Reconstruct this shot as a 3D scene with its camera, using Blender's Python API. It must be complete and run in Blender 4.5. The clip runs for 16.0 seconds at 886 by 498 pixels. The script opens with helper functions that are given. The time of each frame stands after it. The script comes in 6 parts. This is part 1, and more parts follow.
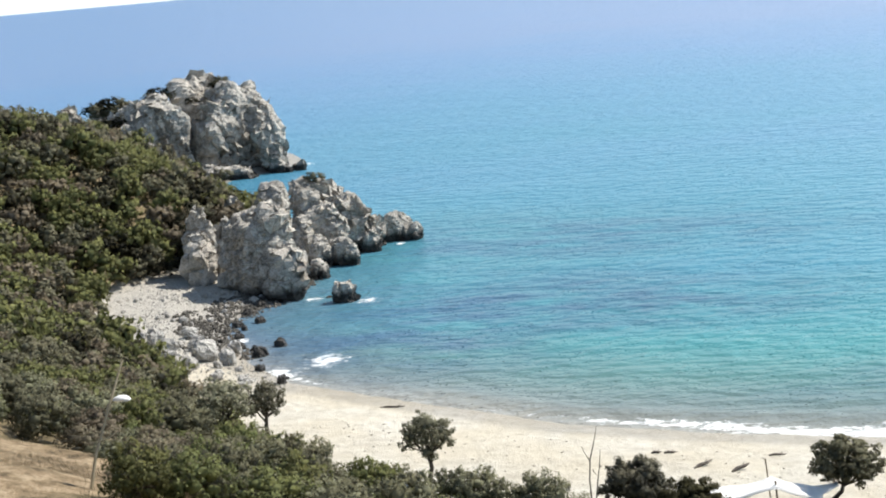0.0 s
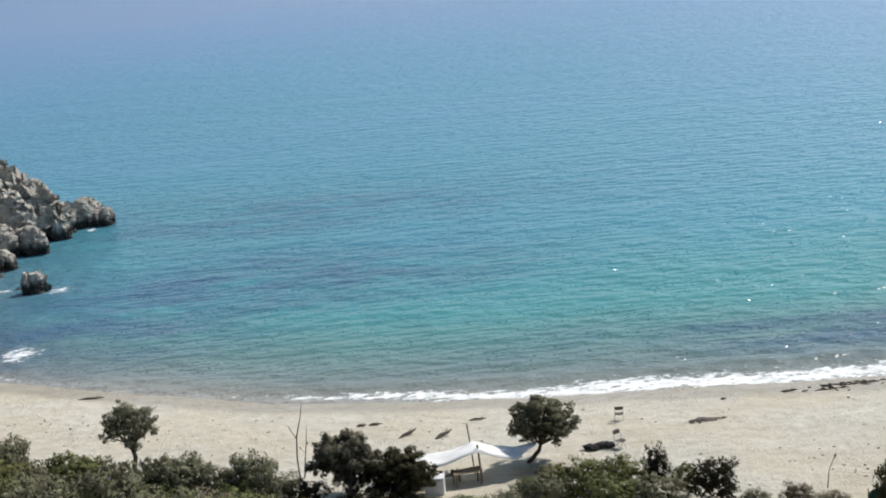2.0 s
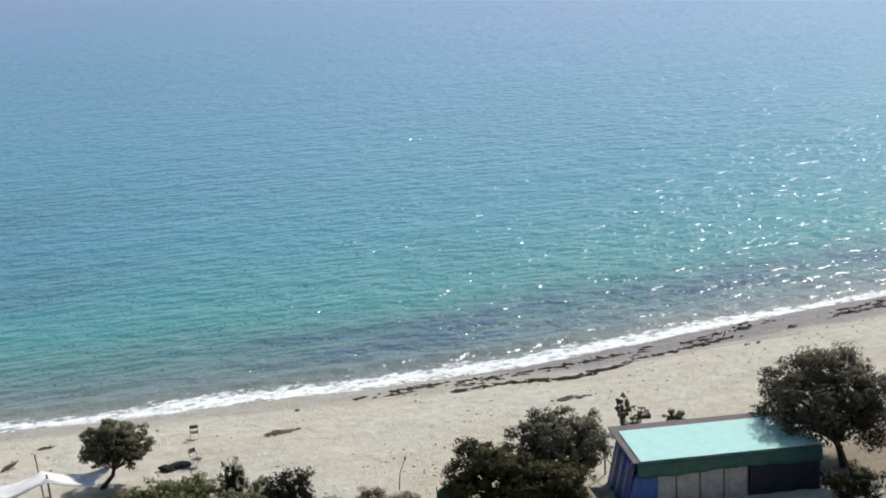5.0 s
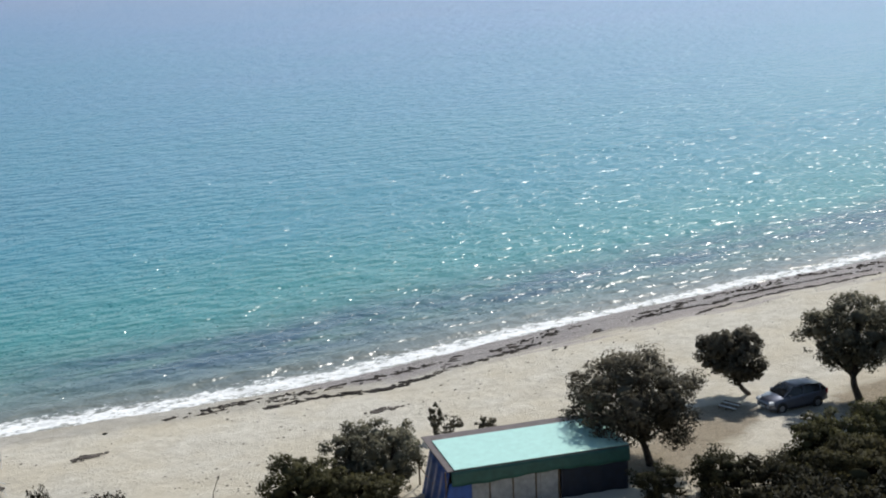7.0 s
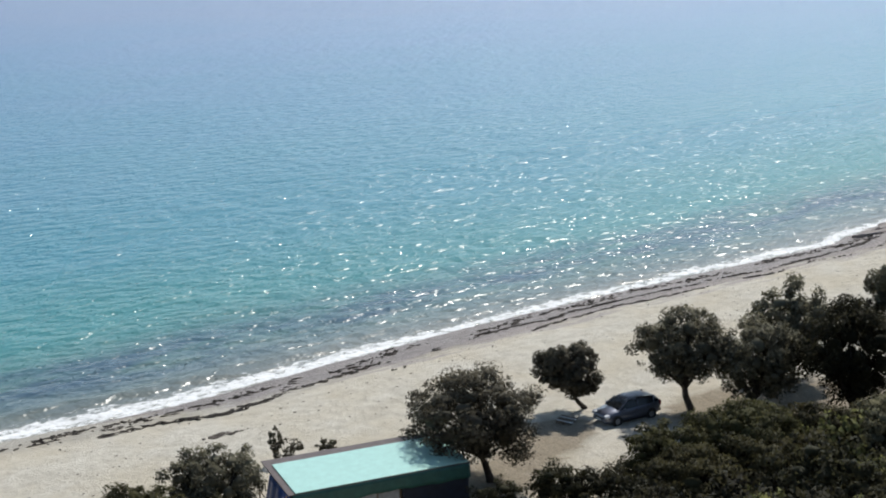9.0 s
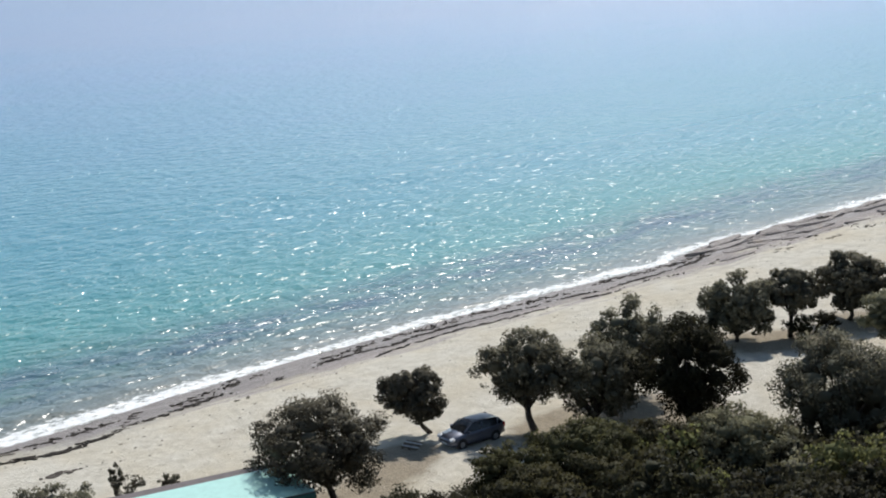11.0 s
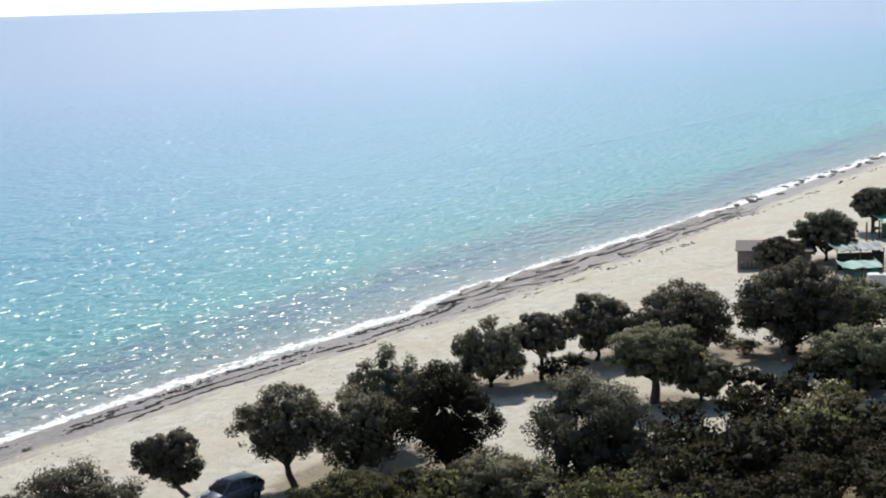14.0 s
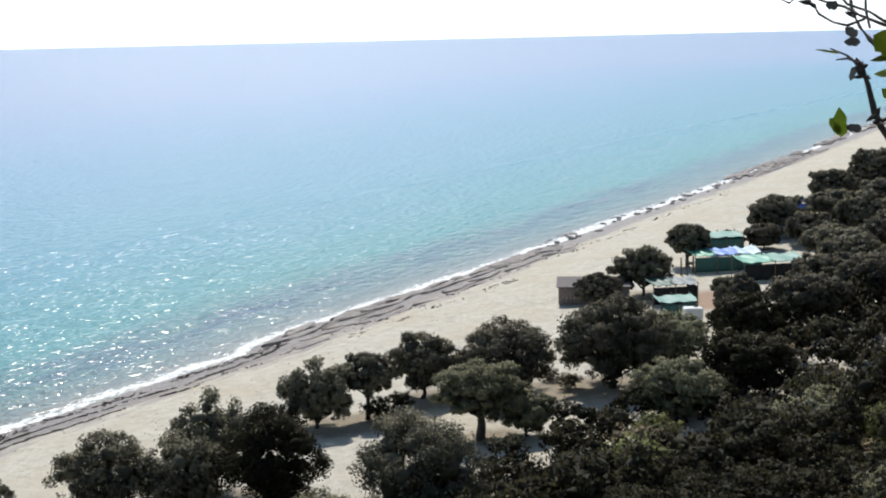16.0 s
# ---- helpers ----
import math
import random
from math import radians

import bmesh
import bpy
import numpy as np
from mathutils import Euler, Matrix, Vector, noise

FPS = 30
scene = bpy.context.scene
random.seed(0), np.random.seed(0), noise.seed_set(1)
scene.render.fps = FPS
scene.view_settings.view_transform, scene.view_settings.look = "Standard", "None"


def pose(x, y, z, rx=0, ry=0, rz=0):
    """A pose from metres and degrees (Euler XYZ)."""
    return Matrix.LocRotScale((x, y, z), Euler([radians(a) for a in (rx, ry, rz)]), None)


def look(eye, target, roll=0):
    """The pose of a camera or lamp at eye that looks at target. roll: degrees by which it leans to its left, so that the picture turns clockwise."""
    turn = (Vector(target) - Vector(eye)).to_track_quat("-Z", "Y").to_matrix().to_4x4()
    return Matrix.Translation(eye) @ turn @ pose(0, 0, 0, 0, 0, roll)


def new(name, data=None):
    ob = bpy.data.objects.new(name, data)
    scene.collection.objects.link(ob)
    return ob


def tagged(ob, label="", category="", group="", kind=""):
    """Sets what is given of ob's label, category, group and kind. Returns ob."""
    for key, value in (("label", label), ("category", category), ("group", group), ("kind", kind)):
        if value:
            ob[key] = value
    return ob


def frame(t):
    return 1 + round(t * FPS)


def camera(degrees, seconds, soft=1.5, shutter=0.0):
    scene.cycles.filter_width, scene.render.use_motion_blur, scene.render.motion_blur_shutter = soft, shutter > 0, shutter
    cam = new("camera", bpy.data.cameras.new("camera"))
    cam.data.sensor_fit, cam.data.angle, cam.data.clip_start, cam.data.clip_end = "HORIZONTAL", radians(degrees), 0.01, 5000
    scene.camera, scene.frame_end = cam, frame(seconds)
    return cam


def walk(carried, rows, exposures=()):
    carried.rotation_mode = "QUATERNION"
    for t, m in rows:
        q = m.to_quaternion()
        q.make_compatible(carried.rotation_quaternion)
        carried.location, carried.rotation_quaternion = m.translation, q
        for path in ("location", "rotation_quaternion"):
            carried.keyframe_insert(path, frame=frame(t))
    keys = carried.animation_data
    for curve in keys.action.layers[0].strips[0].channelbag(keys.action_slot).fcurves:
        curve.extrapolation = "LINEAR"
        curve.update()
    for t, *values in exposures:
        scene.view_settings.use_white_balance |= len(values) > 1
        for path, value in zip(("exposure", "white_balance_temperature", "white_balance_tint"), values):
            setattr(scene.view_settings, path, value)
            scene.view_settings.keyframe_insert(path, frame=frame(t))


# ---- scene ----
# ---- camera: a hand-held pan from one spot on the hillside ----
cam = camera(35.03, 16.0, soft=2.0)
EYE = (0.0, 0.0, 30.0)
# seconds, yaw, pitch, roll in degrees
PAN_A = [
    (0.0, 9.223, -11.292, -5.152),
    (0.5, 6.174, -11.941, -5.468),
    (1.0, 3.127, -12.486, -5.584),
    (1.5, -0.000, -12.916, -5.393),
    (2.0, -3.225, -13.269, -5.046),
    (2.5, -6.413, -13.540, -4.578),
    (3.0, -9.566, -13.701, -4.100),
    (3.5, -12.691, -13.774, -3.629),
    (4.0, -15.741, -13.812, -3.221),
    (4.5, -18.566, -13.828, -2.939),
    (5.0, -21.157, -13.813, -2.701),
    (7.5, -30.892, -13.512, -2.188),
]
PAN_B = [
    (8.0, -32.605, -13.360, -2.015),
    (8.5, -34.334, -13.197, -1.876),
    (9.0, -36.018, -13.026, -1.736),
    (11.5, -44.317, -11.869, -1.726),
    (12.0, -45.940, -11.579, -1.849),
    (12.5, -47.554, -11.273, -2.006),
    (13.0, -49.167, -10.974, -2.097),
    (13.5, -51.023, -10.636, -1.966),
    (14.0, -52.992, -10.257, -1.764),
    (14.5, -54.959, -9.866, -1.630),
    (15.0, -56.909, -9.498, -1.469),
    (15.5, -58.689, -9.151, -1.386),
    (16.0, -60.294, -8.835, -1.364),
]
walk(cam, [(t, pose(*EYE, 90 + p, 0, y) @ pose(0, 0, 0, 0, 0, r)) for t, y, p, r in PAN_A + PAN_B],
     exposures=[(0.0, 0.6, 6750, 10), (1.0, 0.25, 6650, 10), (2.5, 0.05, 6650, 10), (5.0, -0.06, 6600, 10), (9.0, -0.14, 6550, 10), (12.0, 0.03, 6550, 10), (16.0, 0.08, 6550, 10)])

# ---- sky and sun ----
SUN_AZ, SUN_EL = radians(56), radians(50)      # from +y towards +x
world = bpy.data.worlds.new("sky")
scene.world = world
world.use_nodes = True
wn = world.node_tree
wn.nodes.clear()
sky = wn.nodes.new("ShaderNodeTexSky")
sky.sky_type, sky.sun_disc = "NISHITA", False
sky.sun_elevation, sky.sun_rotation = SUN_EL, SUN_AZ
sky.altitude, sky.air_density, sky.dust_density, sky.ozone_density = 30, 1.0, 0.6, 1.5
bg = wn.nodes.new("ShaderNodeBackground")
bg.inputs["Strength"].default_value = 0.13
wo = wn.nodes.new("ShaderNodeOutputWorld")
# thin bright sea haze over the whole sky, denser towards the horizon
geo = wn.nodes.new("ShaderNodeTexCoord")
sep = wn.nodes.new("ShaderNodeSeparateXYZ")
wn.links.new(geo.outputs["Generated"], sep.inputs[0])
haze = wn.nodes.new("ShaderNodeValToRGB")
haze.color_ramp.elements[0].position, haze.color_ramp.elements[0].color = 0.0, (10.6, 12.8, 15.0, 1)
haze.color_ramp.elements[1].position, haze.color_ramp.elements[1].color = 0.75, (1.1, 1.7, 2.6, 1)
mid = haze.color_ramp.elements.new(0.3)
mid.color = (3.0, 4.8, 6.9, 1)
wn.links.new(sep.outputs["Z"], haze.inputs["Fac"])
add = wn.nodes.new("ShaderNodeMix")
add.data_type, add.blend_type = "RGBA", "MIX"
add.inputs["Factor"].default_value = 0.6
# the haze glows more on the sun's side
side = wn.nodes.new("ShaderNodeVectorMath")
side.operation = "DOT_PRODUCT"
side.inputs[1].default_value = (math.sin(SUN_AZ), math.cos(SUN_AZ), 0)
wn.links.new(geo.outputs["Generated"], side.inputs[0])
glow = wn.nodes.new("ShaderNodeMapRange")
glow.inputs["From Min"].default_value, glow.inputs["From Max"].default_value = 0.65, 1.0
glow.inputs["To Min"].default_value, glow.inputs["To Max"].default_value = 0.57, 1.05
wn.links.new(side.outputs["Value"], glow.inputs["Value"])
tint = wn.nodes.new("ShaderNodeVectorMath")
tint.operation = "SCALE"
wn.links.new(haze.outputs[0], tint.inputs[0])
wn.links.new(glow.outputs[0], tint.inputs["Scale"])
wn.links.new(sky.outputs[0], add.inputs[6])
wn.links.new(tint.outputs[0], add.inputs[7])
wn.links.new(add.outputs[2], bg.inputs[0])
wn.links.new(bg.outputs[0], wo.inputs[0])
lamp = bpy.data.lights.new("sun", "SUN")
lamp.energy, lamp.angle, lamp.color = 4.2, radians(0.53), (1.0, 0.96, 0.9)
sun = new("sun", lamp)
sun_dir = Vector((math.sin(SUN_AZ) * math.cos(SUN_EL), math.cos(SUN_AZ) * math.cos(SUN_EL), math.sin(SUN_EL)))
sun.matrix_world = look(sun_dir * 300, (0, 0, 0))


# ---- materials ----
def mat(name, rough=0.8, metal=0.0, spec=0.5):
    m = bpy.data.materials.new(name)
    m.use_nodes = True
    b = m.node_tree.nodes["Principled BSDF"]
    b.inputs["Roughness"].default_value, b.inputs["Metallic"].default_value = rough, metal
    b.inputs["Specular IOR Level"].default_value = spec
    return m, m.node_tree, b


def nd(tree, kind, **values):
    n = tree.nodes.new("ShaderNode" + kind)
    for k, v in values.items():
        n.inputs[k.replace("_", " ")].default_value = v
    return n


def mapped(tree, scale=(1, 1, 1), kind="Object"):
    c = tree.nodes.new("ShaderNodeTexCoord")
    mp = tree.nodes.new("ShaderNodeMapping")
    mp.inputs["Scale"].default_value = scale
    tree.links.new(c.outputs[kind], mp.inputs["Vector"])
    return mp.outputs[0]


def world_place(tree, scale=(1, 1, 1)):
    g = tree.nodes.new("ShaderNodeNewGeometry")
    mp = tree.nodes.new("ShaderNodeMapping")
    mp.inputs["Scale"].default_value = scale
    tree.links.new(g.outputs["Position"], mp.inputs["Vector"])
    return mp.outputs[0]


def axis_of(tree, which):
    sep = tree.nodes.new("ShaderNodeSeparateXYZ")
    tree.links.new(world_place(tree), sep.inputs[0])
    return sep.outputs[which]


def noise_tex(tree, vec, scale, detail=4, rough=0.6):
    n = nd(tree, "TexNoise", Scale=scale, Detail=detail, Roughness=rough)
    tree.links.new(vec, n.inputs["Vector"])
    return n.outputs["Fac"]


def ramp(tree, fac, stops):
    r = tree.nodes.new("ShaderNodeValToRGB")
    e = r.color_ramp.elements
    while len(e) < len(stops):
        e.new(0.5)
    for el, (p, c) in zip(e, stops):
        el.position, el.color = p, (*c, 1)
    tree.links.new(fac, r.inputs["Fac"])
    return r.outputs["Color"]


def steps(tree, fac, stops):
    return ramp(tree, fac, [(p, (v, v, v)) for p, v in stops])


def mix(tree, fac, a, b, mode="MIX"):
    m = tree.nodes.new("ShaderNodeMix")
    m.data_type, m.blend_type = "RGBA", mode
    for sock, v in ((m.inputs["Factor"], fac), (m.inputs[6], a), (m.inputs[7], b)):
        if isinstance(v, bpy.types.NodeSocket):
            tree.links.new(v, sock)
        elif sock.type == "RGBA":
            sock.default_value = (*v, 1)
        else:
            sock.default_value = v
    return m.outputs[2]


def calc(tree, op, a, b=0.0, clamp=False):
    m = tree.nodes.new("ShaderNodeMath")
    m.operation, m.use_clamp = op, clamp
    for i, v in enumerate((a, b)):
        if isinstance(v, bpy.types.NodeSocket):
            tree.links.new(v, m.inputs[i])
        else:
            m.inputs[i].default_value = v
    return m.outputs[0]


def attr(tree, name):
    a = tree.nodes.new("ShaderNodeAttribute")
    a.attribute_name = name
    return a.outputs["Fac"]


def bump(tree, b, height, distance=0.02, strength=1.0):
    n = nd(tree, "Bump", Strength=strength, Distance=distance)
    tree.links.new(height, n.inputs["Height"])
    tree.links.new(n.outputs[0], b.inputs["Normal"])
    return n


def plain(name, color, rough=0.7, metal=0.0, vary=0.15, size=3.0, relief=0.004, spec=0.5):
    """A painted, woven or wooden surface with light stains at two sizes."""
    m, t, b = mat(name, rough, metal, spec)
    v = mapped(t)
    n1, n2 = noise_tex(t, v, size), noise_tex(t, v, size * 9, 3)
    dark = tuple(c * (1 - 2 * vary) for c in color)
    lite = tuple(min(1, c * (1 + vary)) for c in color)
    c1 = ramp(t, n1, [(0.3, dark), (0.7, lite)])
    c2 = mix(t, 0.35, c1, ramp(t, n2, [(0.3, dark), (0.7, lite)]))
    t.links.new(c2, b.inputs["Base Color"])
    bump(t, b, n2, relief)
    return m


def leaf_mat(name, dark, lite, back=0.15, soft=True):
    """Leaves: colour drifts from leaf to leaf and from plant to plant; each faces out of its spray."""
    m, t, b = mat(name, 0.75, spec=0.15)
    g = t.nodes.new("ShaderNodeNewGeometry")
    o = t.nodes.new("ShaderNodeObjectInfo")
    c = ramp(t, g.outputs["Random Per Island"], [(0.0, dark), (0.6, tuple((x + y) / 2 for x, y in zip(dark, lite))), (1.0, lite)])
    drift = noise_tex(t, world_place(t), 0.45, 3)
    h = nd(t, "HueSaturation")
    t.links.new(c, h.inputs["Color"])
    t.links.new(calc(t, "ADD", calc(t, "MULTIPLY", o.outputs["Random"], 0.03), 0.485), h.inputs["Hue"])
    t.links.new(calc(t, "ADD", calc(t, "MULTIPLY", o.outputs["Random"], 0.4), calc(t, "ADD", 0.4, calc(t, "MULTIPLY", drift, 0.8))), h.inputs["Value"])
    t.links.new(h.outputs[0], b.inputs["Base Color"])
    if soft:
        a = t.nodes.new("ShaderNodeAttribute")
        a.attribute_name = "outward"
        vt = t.nodes.new("ShaderNodeVectorTransform")
        vt.vector_type, vt.convert_from, vt.convert_to = "NORMAL", "OBJECT", "WORLD"
        t.links.new(a.outputs["Vector"], vt.inputs[0])
        t.links.new(vt.outputs[0], b.inputs["Normal"])
    tr = t.nodes.new("ShaderNodeBsdfTranslucent")
    t.links.new(h.outputs[0], tr.inputs["Color"])
    ms = t.nodes.new("ShaderNodeMixShader")
    ms.inputs[0].default_value = back
    t.links.new(b.outputs[0], ms.inputs[1])
    t.links.new(tr.outputs[0], ms.inputs[2])
    t.links.new(ms.outputs[0], t.nodes["Material Output"].inputs["Surface"])
    return m


def rock_mat(name, dark, lite, wet=True):
    m, t, b = mat(name, 0.9, spec=0.3)
    v = world_place(t)
    n1, n2, n3 = noise_tex(t, v, 0.16, 5), noise_tex(t, v, 1.1, 6, 0.7), noise_tex(t, v, 6, 4, 0.7)
    mid = tuple((x + y) / 2 for x, y in zip(dark, lite))
    c = mix(t, 0.55, ramp(t, n1, [(0.36, dark), (0.5, mid), (0.62, lite)]), ramp(t, n2, [(0.4, dark), (0.5, mid), (0.6, lite)]))
    c = mix(t, 0.35, c, ramp(t, n3, [(0.42, dark), (0.58, lite)]))
    # ochre stains
    st = noise_tex(t, world_place(t, (1, 1, 0.4)), 0.3, 4)
    c = mix(t, steps(t, st, [(0.58, 0.0), (0.72, 0.45)]), c, (0.33, 0.25, 0.16))
    if wet:
        # the belt that the sea keeps wet and dark with algae
        sep = t.nodes.new("ShaderNodeSeparateXYZ")
        t.links.new(v, sep.inputs[0])
        z = calc(t, "ADD", sep.outputs["Z"], calc(t, "MULTIPLY", n2, 0.8))
        w = steps(t, calc(t, "MULTIPLY", z, 0.4, True), [(0.45, 1.0), (0.75, 0.0)])
        c = mix(t, w, c, (0.035, 0.032, 0.028))
        t.links.new(calc(t, "SUBTRACT", 0.9, calc(t, "MULTIPLY", w, 0.5)), b.inputs["Roughness"])
    t.links.new(c, b.inputs["Base Color"])
    vo = nd(t, "TexVoronoi", Scale=0.9)
    vo.feature = "DISTANCE_TO_EDGE"
    wob = mix(t, 0.25, v, nd(t, "TexNoise", Scale=1.0).outputs["Color"], "ADD")
    t.links.new(wob, vo.inputs["Vector"])
    crack = steps(t, vo.outputs["Distance"], [(0.0, 0.0), (0.06, 1.0)])
    hgt = calc(t, "ADD", calc(t, "ADD", calc(t, "MULTIPLY", n2, 0.8), calc(t, "MULTIPLY", n3, 0.35)), calc(t, "MULTIPLY", crack, 0.12))
    bump(t, b, hgt, 0.28, 1.0)
    return m


ROCK = rock_mat("limestone", (0.13, 0.118, 0.1), (0.68, 0.635, 0.565))
STONE = rock_mat("pale_beach_stone", (0.24, 0.23, 0.21), (0.58, 0.56, 0.52), wet=False)
WET_STONE = rock_mat("wet_brown_stone", (0.05, 0.045, 0.038), (0.2, 0.185, 0.16), wet=False)
LEDGE = rock_mat("brown_beach_rock", (0.22, 0.198, 0.186), (0.47, 0.43, 0.405), wet=False)
OLIVE = leaf_mat("olive_leaves", (0.105, 0.1, 0.072), (0.175, 0.166, 0.122))
SILVER = leaf_mat("silver_olive_leaves", (0.14, 0.143, 0.088), (0.225, 0.222, 0.145), 0.2)
SCRUB = leaf_mat("scrub_leaves", (0.115, 0.132, 0.052), (0.195, 0.205, 0.084), 0.25)
YOUNG = leaf_mat("young_olive_leaves", (0.2, 0.2, 0.135), (0.3, 0.295, 0.21), 0.4)
MASTIC = leaf_mat("mastic_leaves", (0.024, 0.024, 0.013), (0.048, 0.046, 0.025))
GREEN = leaf_mat("dull_green_leaves", (0.046, 0.046, 0.021), (0.084, 0.08, 0.038))
BROWN = leaf_mat("dry_scrub_leaves", (0.15, 0.128, 0.088), (0.24, 0.21, 0.15), 0.25)
FRESH = leaf_mat("fresh_green_leaves", (0.12, 0.17, 0.015), (0.3, 0.36, 0.05), 0.5, False)
BARK = plain("olive_bark", (0.085, 0.072, 0.06), 0.95, vary=0.3, size=5, relief=0.03)
STRAW = plain("dry_stalk", (0.42, 0.36, 0.25), 0.9)
TWIG = plain("dark_twig", (0.05, 0.04, 0.032), 0.9, vary=0.3, size=40, relief=0.002)
WOOD = plain("weathered_wood", (0.2, 0.15, 0.1), 0.9, vary=0.25)
DRIFT = plain("grey_driftwood", (0.12, 0.1, 0.085), 0.9, vary=0.25)
CANVAS = plain("white_canvas", (0.82, 0.82, 0.8), 0.85, vary=0.05)
BLUE = plain("blue_tarpaulin", (0.03, 0.11, 0.42), 0.45, vary=0.2)
TEAL = plain("dark_green_tarpaulin", (0.03, 0.115, 0.1), 0.55, vary=0.15)
FADED = plain("faded_green_tarpaulin", (0.17, 0.36, 0.31), 0.6, vary=0.15)
MINT = plain("turquoise_roof_sheet", (0.48, 0.78, 0.7), 0.25, vary=0.06)
SLATE = plain("grey_brown_felt", (0.16, 0.14, 0.14), 0.9, vary=0.15)
WHITE = plain("white_panel", (0.7, 0.72, 0.72), 0.6, vary=0.08)
GREY_PANEL = plain("grey_white_panel", (0.4, 0.42, 0.43), 0.7, vary=0.2)
OPENING_SHADE = plain("opening_shade", (0.012, 0.02, 0.04), 0.6, vary=0.25)
BRICK = plain("red_brown_board", (0.27, 0.22, 0.195), 0.9, vary=0.2)
DARK = plain("black_cloth", (0.02, 0.02, 0.02), 0.9, vary=0.3)


def ground_mat():
    m, t, b = mat("sand_and_soil", 0.95, spec=0.2)
    v = world_place(t)
    fine, mid, big = noise_tex(t, v, 7, 5, 0.75), noise_tex(t, v, 0.9, 5, 0.65), noise_tex(t, v, 0.12, 4)
    sand = ramp(t, mid, [(0.3, (0.46, 0.43, 0.36)), (0.5, (0.56, 0.53, 0.455)), (0.7, (0.62, 0.59, 0.515))])
    sand = mix(t, steps(t, big, [(0.42, 0.0), (0.6, 0.55)]), sand, (0.52, 0.46, 0.345))
    # trodden, darker patches and drifts
    drift = noise_tex(t, world_place(t, (0.5, 1.3, 1)), 0.4, 5, 0.7)
    sand = mix(t, steps(t, drift, [(0.54, 0.0), (0.7, 0.4)]), sand, (0.38, 0.345, 0.285))
    speck = steps(t, fine, [(0.66, 0.0), (0.74, 0.6)])
    sand = mix(t, speck, sand, (0.22, 0.19, 0.14))
    soil = ramp(t, mid, [(0.3, (0.14, 0.11, 0.065)), (0.55, (0.25, 0.195, 0.12)), (0.75, (0.36, 0.29, 0.18))])
    litter = ramp(t, fine, [(0.35, (0.06, 0.055, 0.03)), (0.7, (0.2, 0.16, 0.09))])
    soil = mix(t, steps(t, mid, [(0.4, 0.75), (0.6, 0.15)]), soil, litter)
    hill = calc(t, "ADD", attr(t, "hill"), calc(t, "MULTIPLY", calc(t, "SUBTRACT", mid, 0.5), 0.7))
    c = mix(t, steps(t, hill, [(0.3, 0.0), (0.6, 1.0)]), sand, soil)
    dry = ramp(t, calc(t, "ADD", calc(t, "MULTIPLY", mid, 0.6), calc(t, "MULTIPLY", fine, 0.4)), [(0.4, (0.08, 0.06, 0.035)), (0.5, (0.24, 0.175, 0.105)), (0.6, (0.4, 0.315, 0.21))])
    c = mix(t, steps(t, calc(t, "ADD", attr(t, "bare"), calc(t, "MULTIPLY", calc(t, "SUBTRACT", mid, 0.5), 0.8)), [(0.4, 0.0), (0.65, 1.0)]), c, dry)
    # brown leaf litter and trodden earth under the trees, with their warm shade painted in
    litter_shade = steps(t, calc(t, "ADD", attr(t, "litter"), calc(t, "MULTIPLY", calc(t, "SUBTRACT", mid, 0.5), 0.9)), [(0.45, 0.0), (0.8, 0.75)])
    c = mix(t, litter_shade, c, ramp(t, fine, [(0.35, (0.13, 0.1, 0.068)), (0.65, (0.3, 0.245, 0.17))]))
    c = mix(t, steps(t, calc(t, "ADD", attr(t, "clay"), calc(t, "MULTIPLY", calc(t, "SUBTRACT", mid, 0.5), 0.6)), [(0.4, 0.0), (0.7, 0.8)]), c, (0.36, 0.23, 0.16))
    # rubble and wet sand by the water
    rub = ramp(t, fine, [(0.35, (0.2, 0.19, 0.17)), (0.5, (0.42, 0.4, 0.36)), (0.65, (0.54, 0.52, 0.47))])
    c = mix(t, attr(t, "rubble"), c, rub)
    # the damp belt of grey shingle and ground shell on the open beach
    ridge = noise_tex(t, world_place(t, (0.16, 1.1, 1)), 1.0, 5, 0.68)
    belt = steps(t, calc(t, "ADD", attr(t, "belt"), calc(t, "MULTIPLY", calc(t, "SUBTRACT", ridge, 0.5), 1.1)), [(0.42, 0.0), (0.58, 0.9)])
    shell = mix(t, 0.5, ramp(t, ridge, [(0.36, (0.17, 0.15, 0.145)), (0.5, (0.34, 0.305, 0.295)), (0.64, (0.45, 0.41, 0.395))]),
                ramp(t, fine, [(0.38, (0.17, 0.15, 0.145)), (0.55, (0.36, 0.325, 0.315)), (0.68, (0.5, 0.46, 0.44))]))
    c = mix(t, belt, c, shell)
    wet = steps(t, calc(t, "ADD", attr(t, "wet"), calc(t, "MULTIPLY", calc(t, "SUBTRACT", mid, 0.5), 0.25)), [(0.35, 0.0), (0.6, 1.0)])
    c = mix(t, wet, c, mix(t, 1.0, c, (0.72, 0.71, 0.71), "MULTIPLY"))
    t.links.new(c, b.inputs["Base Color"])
    t.links.new(calc(t, "SUBTRACT", 0.95, calc(t, "MULTIPLY", wet, 0.45)), b.inputs["Roughness"])
    bump(t, b, calc(t, "ADD", mid, calc(t, "MULTIPLY", fine, 0.3)), 0.26)
    return m


